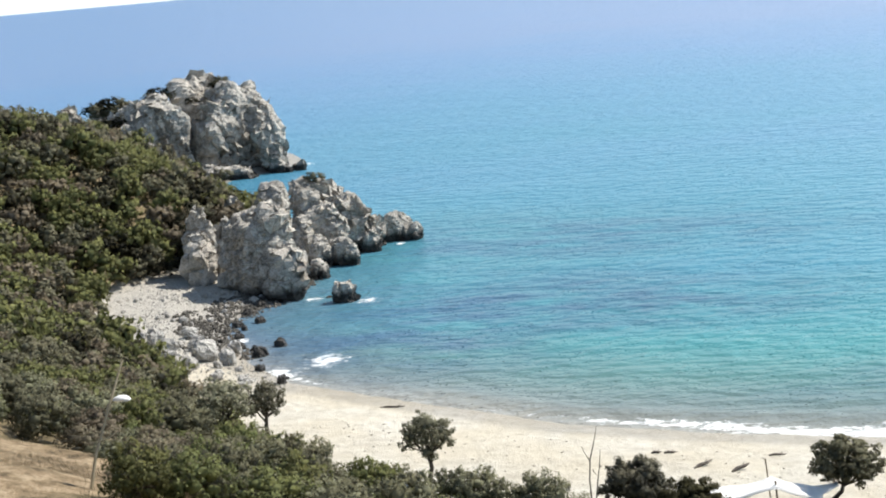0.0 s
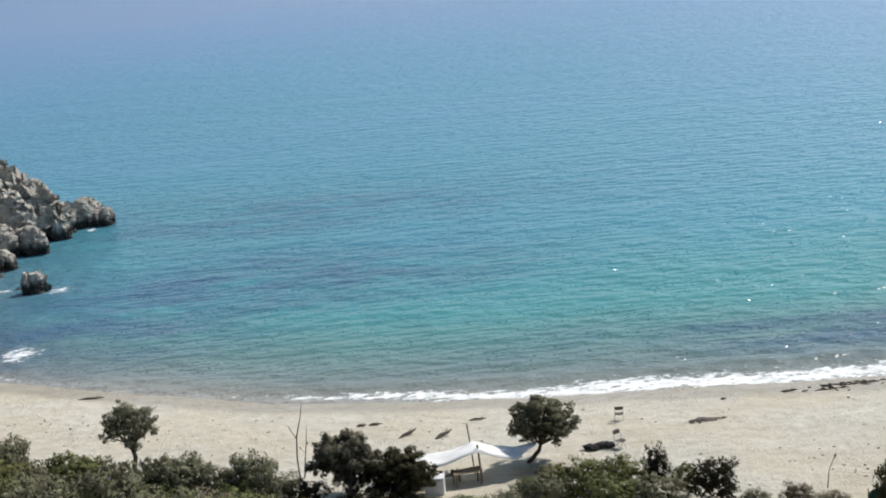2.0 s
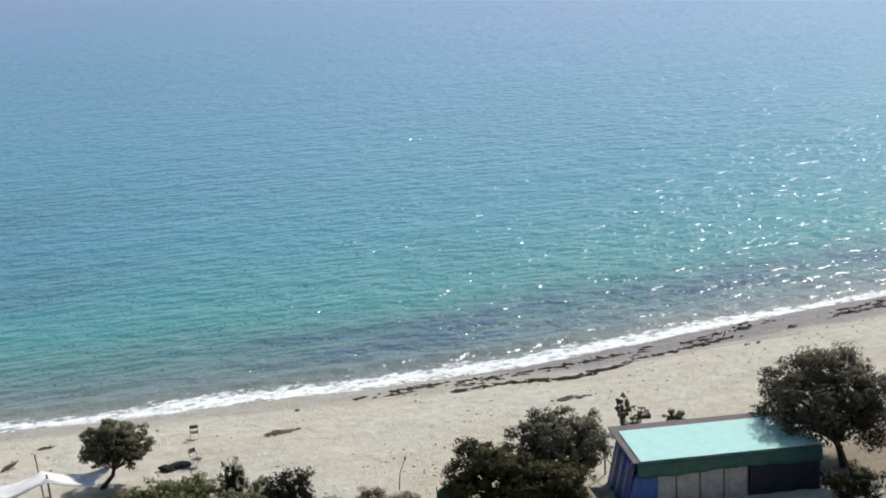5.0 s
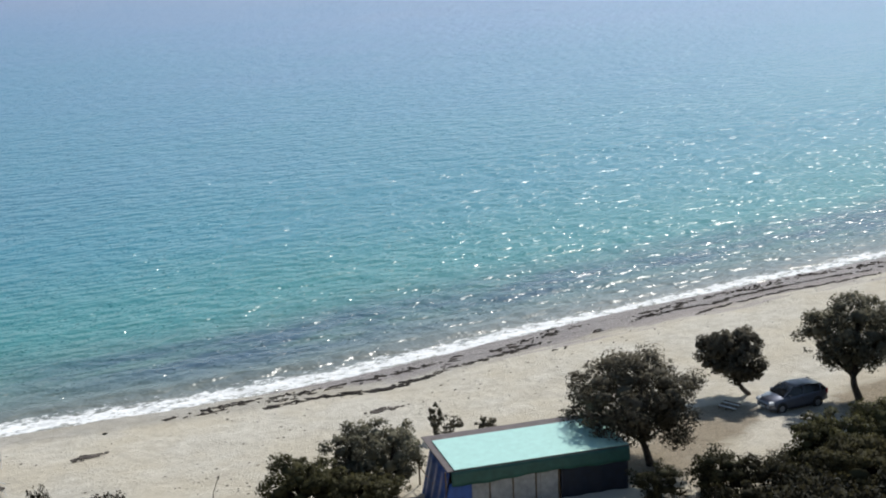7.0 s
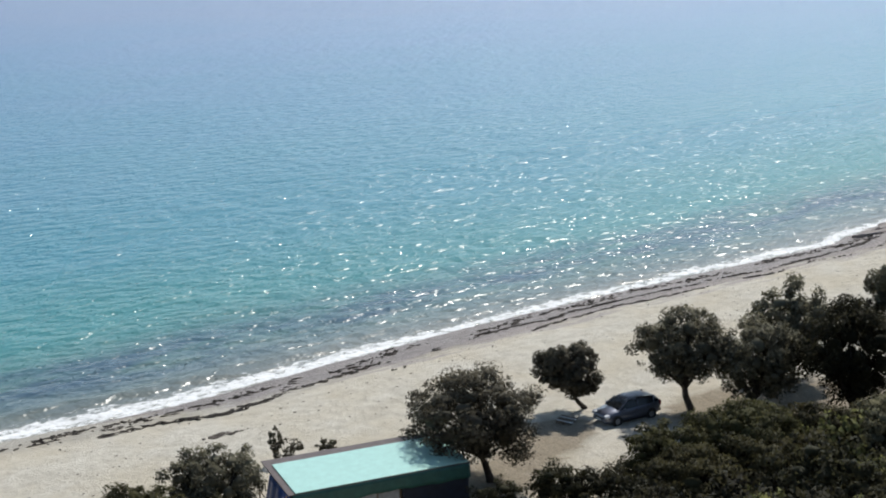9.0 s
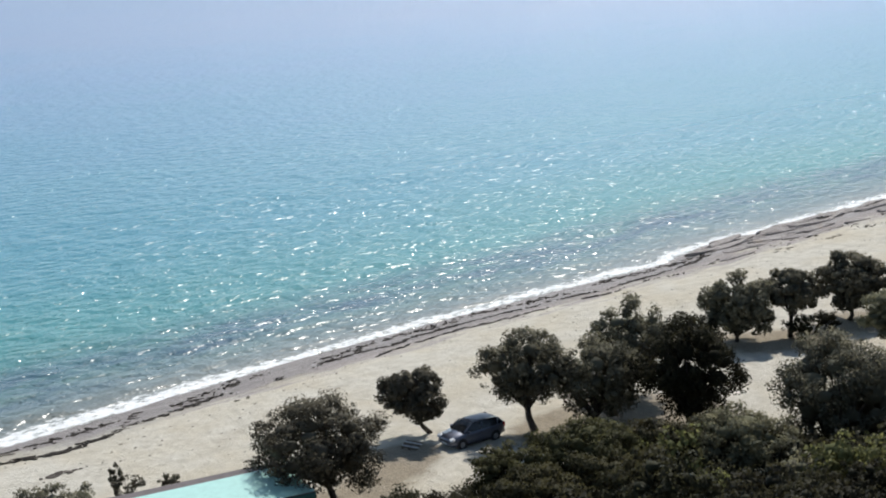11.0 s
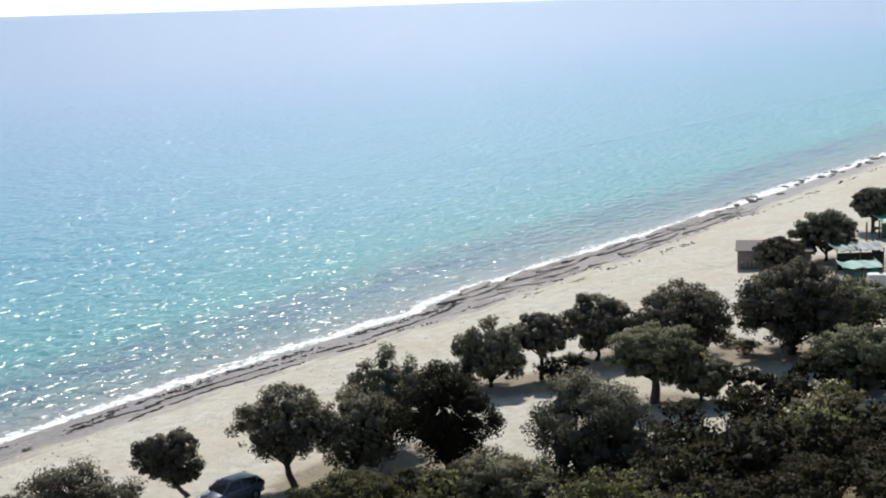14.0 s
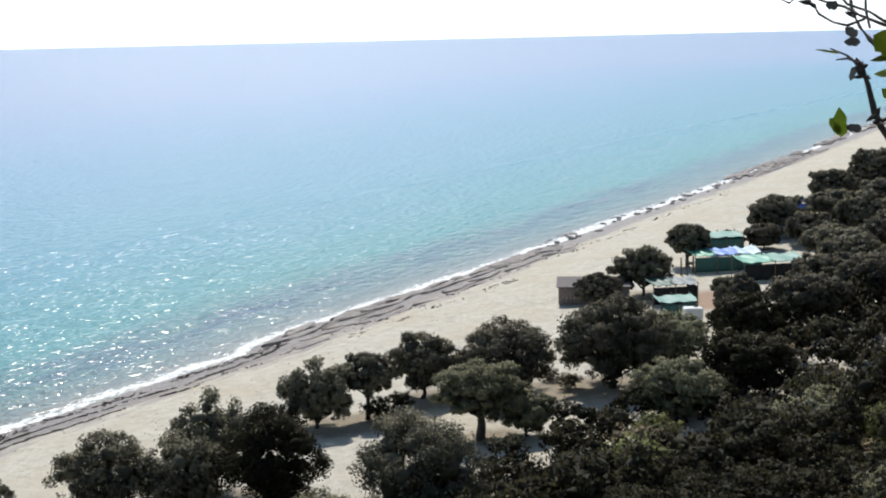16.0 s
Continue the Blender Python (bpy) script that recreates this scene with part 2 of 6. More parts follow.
def sea_mat():
    m, t, b = mat("sea_water", 0.1, spec=0.5)
    b.inputs["IOR"].default_value = 1.33
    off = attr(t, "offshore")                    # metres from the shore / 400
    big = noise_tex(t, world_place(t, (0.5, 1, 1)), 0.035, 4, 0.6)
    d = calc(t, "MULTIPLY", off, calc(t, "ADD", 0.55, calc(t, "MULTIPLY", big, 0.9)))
    # outer stops are paler: missing sky reflection is put into the water colour
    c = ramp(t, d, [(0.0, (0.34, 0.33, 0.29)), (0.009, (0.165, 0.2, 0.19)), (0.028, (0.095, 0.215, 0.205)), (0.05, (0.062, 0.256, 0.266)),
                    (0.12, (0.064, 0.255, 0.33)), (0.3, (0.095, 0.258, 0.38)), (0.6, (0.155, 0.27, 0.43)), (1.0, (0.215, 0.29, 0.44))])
    # sea grass and stones on the bed
    weed = calc(t, "MULTIPLY", attr(t, "weed"), steps(t, noise_tex(t, world_place(t, (0.35, 1, 1)), 0.22, 5, 0.7), [(0.36, 0.0), (0.6, 1.0)]))
    c = mix(t, weed, c, (0.05, 0.1, 0.16))
    # deeper blue by bearing from the viewpoint, strongest to the left
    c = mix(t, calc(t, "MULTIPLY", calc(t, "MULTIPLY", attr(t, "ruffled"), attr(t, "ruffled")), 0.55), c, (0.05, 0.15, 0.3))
    # foam
    fn = noise_tex(t, world_place(t, (0.6, 1, 1)), 1.6, 6, 0.75)
    fm = calc(t, "ADD", attr(t, "foam"), calc(t, "MULTIPLY", calc(t, "SUBTRACT", fn, 0.5), 2.3))
    fm = steps(t, fm, [(0.5, 0.0), (0.72, 1.0)])
    c = mix(t, fm, c, (0.85, 0.87, 0.87))
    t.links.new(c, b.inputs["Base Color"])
    far = steps(t, calc(t, "DIVIDE", calc(t, "SUBTRACT", axis_of(t, "Y"), 84.0), 400.0, True), [(0.08, 0.0), (0.95, 1.0)])
    rgh = calc(t, "ADD", 0.27, calc(t, "ADD", calc(t, "MULTIPLY", far, 0.05), calc(t, "MULTIPLY", attr(t, "ruffled"), 0.08)))
    w0 = noise_tex(t, world_place(t, (0.045, 0.1, 1)), 1.0, 4, 0.6)
    w1 = noise_tex(t, world_place(t, (0.36, 0.62, 1)), 1.0, 1, 0.5)
    w2 = noise_tex(t, world_place(t, (0.75, 1.1, 1)), 1.0, 1, 0.5)
    w3 = noise_tex(t, world_place(t, (3.0, 3.9, 1)), 1.0, 0, 0.5)
    near = calc(t, "SUBTRACT", 1.0, far)
    hgt = calc(t, "ADD", calc(t, "MULTIPLY", w2, 0.4), calc(t, "MULTIPLY", w3, 0.1))
    hgt = calc(t, "ADD", calc(t, "MULTIPLY", hgt, near), calc(t, "MULTIPLY", w1, calc(t, "ADD", 0.35, calc(t, "MULTIPLY", near, 0.5))))
    hgt = calc(t, "ADD", hgt, calc(t, "MULTIPLY", w0, calc(t, "ADD", 0.85, calc(t, "MULTIPLY", near, 0.15))))
    waves = nd(t, "Bump", Strength=1.0, Distance=0.57)
    t.links.new(hgt, waves.inputs["Height"])
    # steep little facets on the crests, which flash in the sun
    normal, flash = waves.outputs[0], None
    crest = calc(t, "MULTIPLY", noise_tex(t, world_place(t, (0.18, 0.7, 1)), 1.0, 3, 0.6), 0.3)
    for size, share in ((5.8, 0.81), (3.0, 0.905)):
        vo = nd(t, "TexVoronoi", Scale=size)
        t.links.new(world_place(t, (0.8, 0.8, 1)), vo.inputs["Vector"])
        sep = t.nodes.new("ShaderNodeSeparateColor")
        t.links.new(vo.outputs["Color"], sep.inputs[0])
        on = calc(t, "GREATER_THAN", calc(t, "ADD", sep.outputs[2], crest), share + 0.15)
        on = calc(t, "MULTIPLY", on, calc(t, "LESS_THAN", vo.outputs["Distance"], 0.3))
        cb = t.nodes.new("ShaderNodeCombineXYZ")
        for i in range(2):
            t.links.new(calc(t, "MULTIPLY", calc(t, "SUBTRACT", calc(t, "MULTIPLY", sep.outputs[i], 0.56), STEEP[i]), on), cb.inputs[i])
        ad = t.nodes.new("ShaderNodeVectorMath")
        t.links.new(normal, ad.inputs[0])
        t.links.new(cb.outputs[0], ad.inputs[1])
        normal = ad.outputs[0]
        flash = on if flash is None else calc(t, "MAXIMUM", flash, on)
    nn = t.nodes.new("ShaderNodeVectorMath")
    nn.operation = "NORMALIZE"
    t.links.new(normal, nn.inputs[0])
    t.links.new(nn.outputs[0], b.inputs["Normal"])
    rgh = calc(t, "MULTIPLY", rgh, calc(t, "SUBTRACT", 1.0, calc(t, "MULTIPLY", flash, 0.4)))
    t.links.new(calc(t, "MAXIMUM", rgh, calc(t, "MULTIPLY", fm, 0.8)), b.inputs["Roughness"])
    return m


STEEP = 0.4, 0.57          # the facets lean towards the shore
GROUND, SEA = ground_mat(), sea_mat()


# ---- building helpers ----
def mesh_from(name, verts, faces, material, smooth=False):
    """A mesh from arrays; all faces have the same number of corners."""
    v, f = np.asarray(verts, np.float32), np.asarray(faces, np.int32)
    me = bpy.data.meshes.new(name)
    me.vertices.add(len(v))
    me.vertices.foreach_set("co", v.ravel())
    me.loops.add(f.size)
    me.loops.foreach_set("vertex_index", f.ravel())
    me.polygons.add(len(f))
    me.polygons.foreach_set("loop_start", np.arange(0, f.size, f.shape[1], dtype=np.int32))
    me.polygons.foreach_set("use_smooth", np.full(len(f), smooth))
    me.materials.append(material)
    me.update(calc_edges=True)
    return me


def part(name, bm, material, parent, label="", smooth=False):
    """Links a bmesh as one mesh object under a thing or a part."""
    me = bpy.data.meshes.new(name)
    bm.normal_update()
    bm.to_mesh(me)
    bm.free()
    me.materials.append(material)
    if smooth:
        me.polygons.foreach_set("use_smooth", [True] * len(me.polygons))
    ob = new(name, me)
    ob.parent = parent
    return tagged(ob, label)


def part_mesh(name, me, parent, label=""):
    ob = new(name, me)
    ob.parent = parent
    return tagged(ob, label)


def box(bm, centre, size, turn=None, bevel=0.0):
    m = Matrix.Translation(centre) @ (turn or Matrix.Identity(4)) @ Matrix.Diagonal((*size, 1))
    made = bmesh.ops.create_cube(bm, size=1, matrix=m)
    if bevel:
        es = {e for v in made["verts"] for e in v.link_edges}
        bmesh.ops.bevel(bm, geom=list(es), offset=bevel, segments=2, affect="EDGES", profile=0.6)
    return bm


def tube(bm, points, radii, sides=6):
    """A tapered, bent rod through the points."""
    rings = []
    pts = [Vector(p) for p in points]
    for i, (p, r) in enumerate(zip(pts, radii)):
        d = (pts[min(i + 1, len(pts) - 1)] - pts[max(i - 1, 0)]).normalized()
        a = d.orthogonal().normalized()
        c = d.cross(a)
        rings.append([bm.verts.new(p + (a * math.cos(k) + c * math.sin(k)) * r) for k in [2 * math.pi * j / sides for j in range(sides)]])
    for r0, r1 in zip(rings, rings[1:]):
        for j in range(sides):
            bm.faces.new((r0[j], r0[(j + 1) % sides], r1[(j + 1) % sides], r1[j]))
    bm.faces.new(rings[0][::-1])
    bm.faces.new(rings[-1])
    return bm


def axis(lo, fine_lo, fine_hi, hi, step, grow=1.18):
    """Grid lines: even in the middle, wider and wider outside it."""
    a = list(np.arange(fine_lo, fine_hi + step, step))
    s, v = step, fine_lo
    left = []
    while v > lo:
        s *= grow
        v = max(lo, v - s)
        left.append(v)
    s, v = step, a[-1]
    while v < hi:
        s *= grow
        v = min(hi, v + s)
        a.append(v)
    return np.array(left[::-1] + a)


def sheet(xs, ys):
    X, Y = np.meshgrid(xs, ys)
    n, k = len(xs), np.arange(len(xs) * (len(ys) - 1)).reshape(len(ys) - 1, len(xs))[:, :-1].ravel()
    return X, Y, np.stack([k, k + 1, k + n + 1, k + n], 1)


def put_attr(me, name, values):
    me.attributes.new(name, "FLOAT", "POINT").data.foreach_set("value", np.ravel(values).astype(np.float32))


# ---- the lie of the land ----
# shore line, walked from the far end of the beach to the headland and round behind it
SHORE = [(900, 100), (400, 91), (357, 89), (300, 86), (257, 84.7), (206, 83.6), (178, 82.8), (133, 82.5), (112, 82.8), (107.5, 82.4), (104, 81.3),
         (98, 81.4), (86, 81.8), (72, 82.1), (56, 81.8), (46, 81.1), (37, 80.5), (27, 81.3), (18, 82.6), (8, 84.0), (1.5, 85.4), (-7, 87.8),
         (-16, 92.7), (-22, 96), (-29, 100), (-34, 106),
         (-38, 113), (-40, 120), (-37, 127), (-36, 135), (-35, 145), (-35, 154), (-42, 166), (-60, 184), (-66, 206)]
SHORE2 = [(-69, 213), (-61, 221), (-60, 232), (-68, 246), (-92, 250), (-102, 228), (-106, 200), (-114, 182), (-138, 166),
          (-200, 150), (-420, 120), (-900, 100), (-900, -900), (900, -900)]
# foot of the hillside
TOE = [(900, 16), (400, 18), (130, 22), (80, 27), (40, 43), (0, 59), (-14, 68), (-26, 82), (-40, 100), (-49, 112),
       (-55, 127), (-50, 137), (-45, 150), (-46, 163), (-63, 186), (-71, 206), (-73, 226), (-74, 240), (-88, 242), (-95, 226),
       (-99, 200), (-108, 178), (-134, 160), (-200, 144), (-420, 112), (-900, 90), (-900, -900), (900, -900)]
RISE = ((-1, 0, 3, 10, 18, 25, 34, 44, 49, 52, 56, 90, 200), (0, 0, 0.8, 4.5, 8.8, 11.8, 14.2, 17.8, 21.8, 25.2, 26.6, 33, 45))


def inside(poly, x, y):
    """Signed distance to a closed outline: positive inside."""
    best, ins = np.full(np.shape(x), 1e9), np.zeros(np.shape(x), bool)
    for (ax, ay), (bx, by) in zip(poly, poly[1:] + poly[:1]):
        dx, dy = bx - ax, by - ay
        k = np.clip(((x - ax) * dx + (y - ay) * dy) / (dx * dx + dy * dy), 0, 1)
        best = np.minimum(best, np.hypot(x - ax - k * dx, y - ay - k * dy))
        ins ^= ((ay > y) != (by > y)) & (x < ax + (y - ay) * dx / (by - ay if by != ay else 1e-9))
    return np.where(ins, best, -best)


def ground(x, y):
    """Height of the land and the sea bed."""
    x, y = np.asarray(x, float), np.asarray(y, float)
    s = inside(SHORE + SHORE2, x, y)
    h = inside(TOE, x, y)
    beach = np.interp(s, (-400, -60, -12, 0, 3, 9, 18, 30, 60), (-14, -6, -1.1, 0.0, 0.42, 1.05, 1.6, 2.0, 2.4))
    return beach + np.interp(h, *RISE)


def gz(x, y):
    return float(ground(x, y))


def lumps(X, Y, size, seed=0.0):
    return np.array([noise.fractal((x / size, y / size, seed), 1.0, 2.1, 4) for x, y in zip(X.ravel(), Y.ravel())]).reshape(X.shape)


def bell(v, mid, width):
    return np.exp(-((v - mid) / width) ** 2)


def build_ground():
    xs, ys = axis(-4900, -75, 120, 4900, 1.0, 1.06), axis(-4900, 40, 135, 4900, 0.8, 1.07)
    X, Y, faces = sheet(xs, ys)
    s, h = inside(SHORE + SHORE2, X, Y), inside(TOE, X, Y)
    Z = ground(X, Y)
    near = np.clip((700 - np.hypot(X, Y)) / 300, 0, 1)
    bumps = lumps(X, Y, 5.0)
    Z += near * bumps * np.interp(s, (-5, 0, 6, 40), (0.05, 0.02, 0.1, 0.14)) + near * lumps(X, Y, 14.0, 3.0) * np.interp(h, (0, 12), (0, 0.9))
    Z -= np.clip((8 - np.hypot(X, Y)) / 8, 0, 1) * 0.2
    me = mesh_from("ground", np.stack([X.ravel(), Y.ravel(), Z.ravel()], 1), faces, GROUND, True)
    rub = np.clip(1 - np.hypot(X + 46, (Y - 118) * 0.75) / 14, 0, 1) * 1.8 * np.clip((s + 2) / 3, 0, 1)
    rub = np.maximum(rub, np.clip((Y - 112) / 6, 0, 1) * np.clip((-20 - X) / 4, 0, 1) * np.clip((1.5 - h) / 2, 0, 1))
    put_attr(me, "bare", np.clip(1.9 - np.hypot((X + 24.5) * 0.8 + 0.25 * (Y - 46), (Y - 46) * 0.5) / 2.9, 0, 1) + bell(X + 56.5 - 0.25 * (Y - 128), 0, 1.3) * bell(Y, 128, 6))
    # round patches of litter and painted tree shade: x, y, radius
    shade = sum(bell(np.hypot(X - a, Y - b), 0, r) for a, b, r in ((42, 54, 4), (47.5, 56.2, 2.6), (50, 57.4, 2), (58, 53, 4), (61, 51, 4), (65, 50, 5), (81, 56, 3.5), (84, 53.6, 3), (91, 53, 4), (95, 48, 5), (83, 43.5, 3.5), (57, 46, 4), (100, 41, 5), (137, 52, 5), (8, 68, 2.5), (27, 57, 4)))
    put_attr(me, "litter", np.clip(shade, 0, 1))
    put_attr(me, "clay", bell(np.hypot((X - 137) * 0.6, Y - 46), 0, 4.5))
    put_attr(me, "rubble", np.clip(rub, 0, 0.85))
    track = bell(Y, np.interp(X, (40, 60, 72, 90, 100), (56, 54, 50, 44, 41)), 3.0) * np.clip((X - 38) / 6, 0, 1) * np.clip((112 - X) / 10, 0, 1)
    put_attr(me, "hill", np.clip(h / 6 + 0.35 + 0.14 * track + 0.3 * np.clip((49 - Y) / 8, 0, 1) * np.clip((X - 34) / 8, 0, 1) * (1 - track) + 0.2 * bell(np.hypot(X - 135, (Y - 45) * 1.3), 0, 16), 0, 1))
    wide = np.interp(X, (26, 40, 60, 100, 108, 140, 172, 190, 400), (0.3, 3.8, 6.0, 6.6, 7.8, 7.6, 6.0, 4.6, 5.4))
    put_attr(me, "belt", np.clip(1.0 - s / wide * 0.55, 0, 1) * np.clip((X - 26) / 12, 0, 1) * np.clip(s + 1, 0, 1))
    put_attr(me, "wet", np.clip(1 - s / np.interp(X, (15, 40), (5.0, 8.5)), 0, 1))
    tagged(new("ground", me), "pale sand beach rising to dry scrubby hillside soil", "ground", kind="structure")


def build_sea():
    xs, ys = axis(-4900, -70, 160, 4900, 0.9, 1.05), axis(70, 78, 190, 4850, 0.7, 1.04)
    X, Y, faces = sheet(xs, ys)
    off = -inside(SHORE + SHORE2, X, Y)
    swell = np.sin(Y * 0.9 + 0.12 * X + 2.2 * lumps(X, Y, 22.0, 7.0)) * 0.025 + lumps(X, Y, 6.0, 2.0) * 0.07
    Z = swell * np.clip(off / 8, 0.1, 1) * np.clip((185 - Y) / 50, 0, 1) * np.clip((155 - X) / 40, 0, 1)
    # the low breaker that comes in along the sand
    crest = bell(off, 3.2 + 1.2 * np.sin(X * 0.05), 0.8) * np.clip((X + 25) / 10, 0, 1) * np.clip((60 - X) / 20, 0, 1)
    Z += 0.22 * crest
    keep = (off > -4)
    fk = keep.ravel()[faces].all(1)
    used = np.unique(faces[fk])
    back = np.zeros(X.size, int)
    back[used] = np.arange(len(used))
    me = mesh_from("sea", np.stack([X.ravel(), Y.ravel(), Z.ravel()], 1)[used], back[faces[fk]], SEA, True)
    n1 = lumps(X, Y, 9.0, 11.0)
    foam = np.clip(1.15 - np.abs(off - 0.9 - 0.8 * n1) / np.interp(X, (-40, -20, 0, 15, 45, 60, 110, 200), (0.8, 0.8, 1.2, 2.6, 2.4, 1.6, 1.8, 2.6)), 0, 1) * 0.8
    foam += 0.55 * bell(off, 6.5 + 2 * n1, 0.9) * np.clip((X - 25) / 10, 0, 1) * 0.5
    foam *= np.interp(X, (-40, -28, -21, -9, -1), (0.8, 0.75, 0.45, 0.5, 1.0))
    foam *= np.where((Y > 104) & (X < -20), np.clip(0.35 + 1.2 * n1, 0, 1), 1)
    for fx, fy, fr in ((-28.0, 126.2, 1.3), (-33.6, 127.6, 1.0), (-58.3, 226, 1.8), (-27.5, 106, 2.2), (-31, 101.5, 1.6), (-37, 113, 1.4), (-29.5, 153, 0.8)):
        foam += 0.75 * bell(np.hypot(X - fx, (Y - fy) * 0.8), 0, fr)
    weed = bell(off, np.interp(X, (0, 30, 80, 150, 400), (13, 10, 11, 12, 14)), 4.5) * np.clip((X - 8) / 22, 0, 1)
    weed += bell(np.hypot((X + 22) * 0.8, (Y - 109) * 1.3), 0, 10) + bell(np.hypot((X + 4) * 0.4, Y - 119), 0, 6)
    weed += bell(np.hypot((X - 10) * 0.35, Y - 93), 0, 3) * 0.25 + 0.8 * bell(np.hypot((X + 12) * 0.35, Y - 125), 0, 8) + 0.75 * bell(np.hypot((X + 14) * 0.4, Y - 152), 0, 14)
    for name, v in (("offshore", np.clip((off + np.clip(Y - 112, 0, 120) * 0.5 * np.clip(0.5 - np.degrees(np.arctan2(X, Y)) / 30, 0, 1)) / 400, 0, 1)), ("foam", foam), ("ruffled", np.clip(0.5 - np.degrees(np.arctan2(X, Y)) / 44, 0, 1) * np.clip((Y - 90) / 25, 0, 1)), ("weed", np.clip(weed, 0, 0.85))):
        put_attr(me, name, v.ravel()[used])
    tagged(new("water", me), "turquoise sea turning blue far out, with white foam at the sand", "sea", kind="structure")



# ---- rocks of the headland ----
def rock_mesh(name, blocks, material, seed, voxel=0.3, rough=1.0):
    """Broken blocks (x, y, base, width, depth, height) grown together into one weathered mesh."""
    rng = random.Random(seed)
    bm = bmesh.new()
    slim = 1.1 * min(1.0, max(b[5] for b in blocks) / 9) * rough
    for bx, by, bz, w, d, h in blocks:
        w, d, h = max(0.6 * w, w - slim), max(0.6 * d, d - slim), max(0.6 * h, h - 0.5 * slim)
        made = bmesh.ops.create_icosphere(bm, subdivisions=3, radius=1)["verts"]
        cuts = []
        for _ in range(20):
            n = Vector((rng.gauss(0, 1), rng.gauss(0, 1), rng.gauss(0, 0.5) + 0.1)).normalized()
            cuts.append((n, rng.uniform(0.62, 0.9)))
        yaw = Matrix.Rotation(rng.uniform(-0.6, 0.6), 3, "Z")
        for v in made:
            p = Vector([math.copysign(abs(c) ** 0.7, c) for c in v.co])
            for n, k in cuts:
                over = p.dot(n) - k
                if over > 0:
                    p -= n * over
            v.co = yaw @ Vector((p.x * w / 2, p.y * d / 2, p.z * h / 2)) + Vector((bx, by, bz + h / 2))
    me = bpy.data.meshes.new(name)
    bm.to_mesh(me)
    bm.free()
    ob = bpy.data.objects.new(name, me)
    scene.collection.objects.link(ob)
    md = ob.modifiers.new("grown_together", "REMESH")
    md.mode, md.voxel_size = "VOXEL", voxel
    solid = bpy.data.meshes.new_from_object(ob.evaluated_get(bpy.context.evaluated_depsgraph_get()))
    bpy.data.objects.remove(ob)
    bpy.data.meshes.remove(me)
    solid.name = name
    off = Vector((rng.uniform(-50, 50), rng.uniform(-50, 50), rng.uniform(-50, 50)))
    size = max(1.0, max(b[5] for b in blocks))
    k = min(1.0, size / 9)
    for v in solid.vertices:
        s = v.co + off
        t = Vector((s.x + 0.35 * s.z, s.y, s.z * 0.42))
        vd, vp = noise.voronoi(t * (0.2 / k))
        # broken faces: every slab of stone stands out by its own amount and leans its own way
        own = vp[0]
        step = noise.cell(own * 7.3) * 1.0 + noise.cell(noise.voronoi(s * (0.75 / k))[1][0] * 5.1) * 0.3
        crack = min(vd[1] - vd[0], 0.14) * 3.0 - 0.42
        rid = noise.ridged_multi_fractal(t * (0.5 / k), 0.9, 2.2, 4, 1.0, 2.0) - 1.1
        fine = noise.fractal(s * (2.2 / k), 0.8, 2.2, 4)
        v.co += v.normal * (step - 0.1 + crack * 0.8 + rid * 0.25 + fine * 0.24) * k * rough
    solid.materials.clear()
    solid.materials.append(material)
    solid.polygons.foreach_set("use_smooth", np.zeros(len(solid.polygons), bool))
    solid.update()
    return solid


def rock(name, label, blocks, seed, voxel=0.24, material=None, group="", category="rock"):
    """A rock that stands at the middle of its blocks."""
    ox, oy = blocks[0][0], blocks[0][1]
    local = [(x - ox, y - oy, z, w, d, h) for x, y, z, w, d, h in blocks]
    ob = new(name, rock_mesh(name, local, material or ROCK, seed, voxel))
    ob.location = (ox, oy, 0)
    return tagged(ob, label, category, group)


rock("cliff", "tall grey limestone cliff on the headland above the sea", [
    (-72.5, 224.5, -1.2, 25, 13, 11.5), (-72, 228, 3, 17, 10, 11.5),
    (-80.5, 216.5, -1, 16.0, 12, 15.4), (-76.0, 228, -1, 13.2, 15, 18.0), (-66.8, 226, -1, 12.0, 13, 15.0), (-63.0, 221, -1.5, 7.2, 8, 11.6),
    (-71.3, 220.5, -1, 12.5, 9, 13.4), (-75.2, 229, 9, 8.6, 7.6, 8.6), (-68.5, 228, 6, 8.5, 8, 9.0), (-83.5, 219.5, -1, 13.5, 12, 15.6), (-86.5, 223.5, 0, 9, 9, 13.2), (-71.0, 224, 2, 16, 11, 13.6)], 3, 0.4, category="cliff")
rock("cliff", "low grey rock shoulder beside the tall cliff", [(-93.0, 229, 2, 11, 11, 10.0), (-86.5, 226, 2, 8, 9, 11.0)], 8, 0.4, category="cliff")
rock("crag", "small pale crag on the scrubby ridge", [(-93.2, 212.5, 6.5, 7.0, 6.0, 7.2), (-88.8, 206, 7.0, 3.0, 3.6, 4.5)], 12, 0.3)
rock("ledge", "dark wet rock ledge at the foot of the cliff", [(-60.8, 218.6, -1.2, 6.6, 4.6, 3.0), (-57.5, 219.5, -1.2, 2.8, 2.8, 3.4), (-66.5, 214.5, -1.2, 7.5, 5, 3.6), (-70.5, 212.0, -1.0, 8, 5.5, 4.2)], 14, 0.3)
rock("rock_tooth", "big grey tooth of limestone at the end of the beach", [
    (-39.6, 131.3, -0.8, 8.6, 7.5, 10.6), (-40.2, 131.8, -0.8, 7.6, 7, 9.6), (-36.5, 128.8, -1.0, 4.6, 4.6, 6.2), (-41.3, 133, -0.5, 5.6, 5, 8.6), (-38.6, 130, -0.8, 6.4, 5, 7.6)], 21)
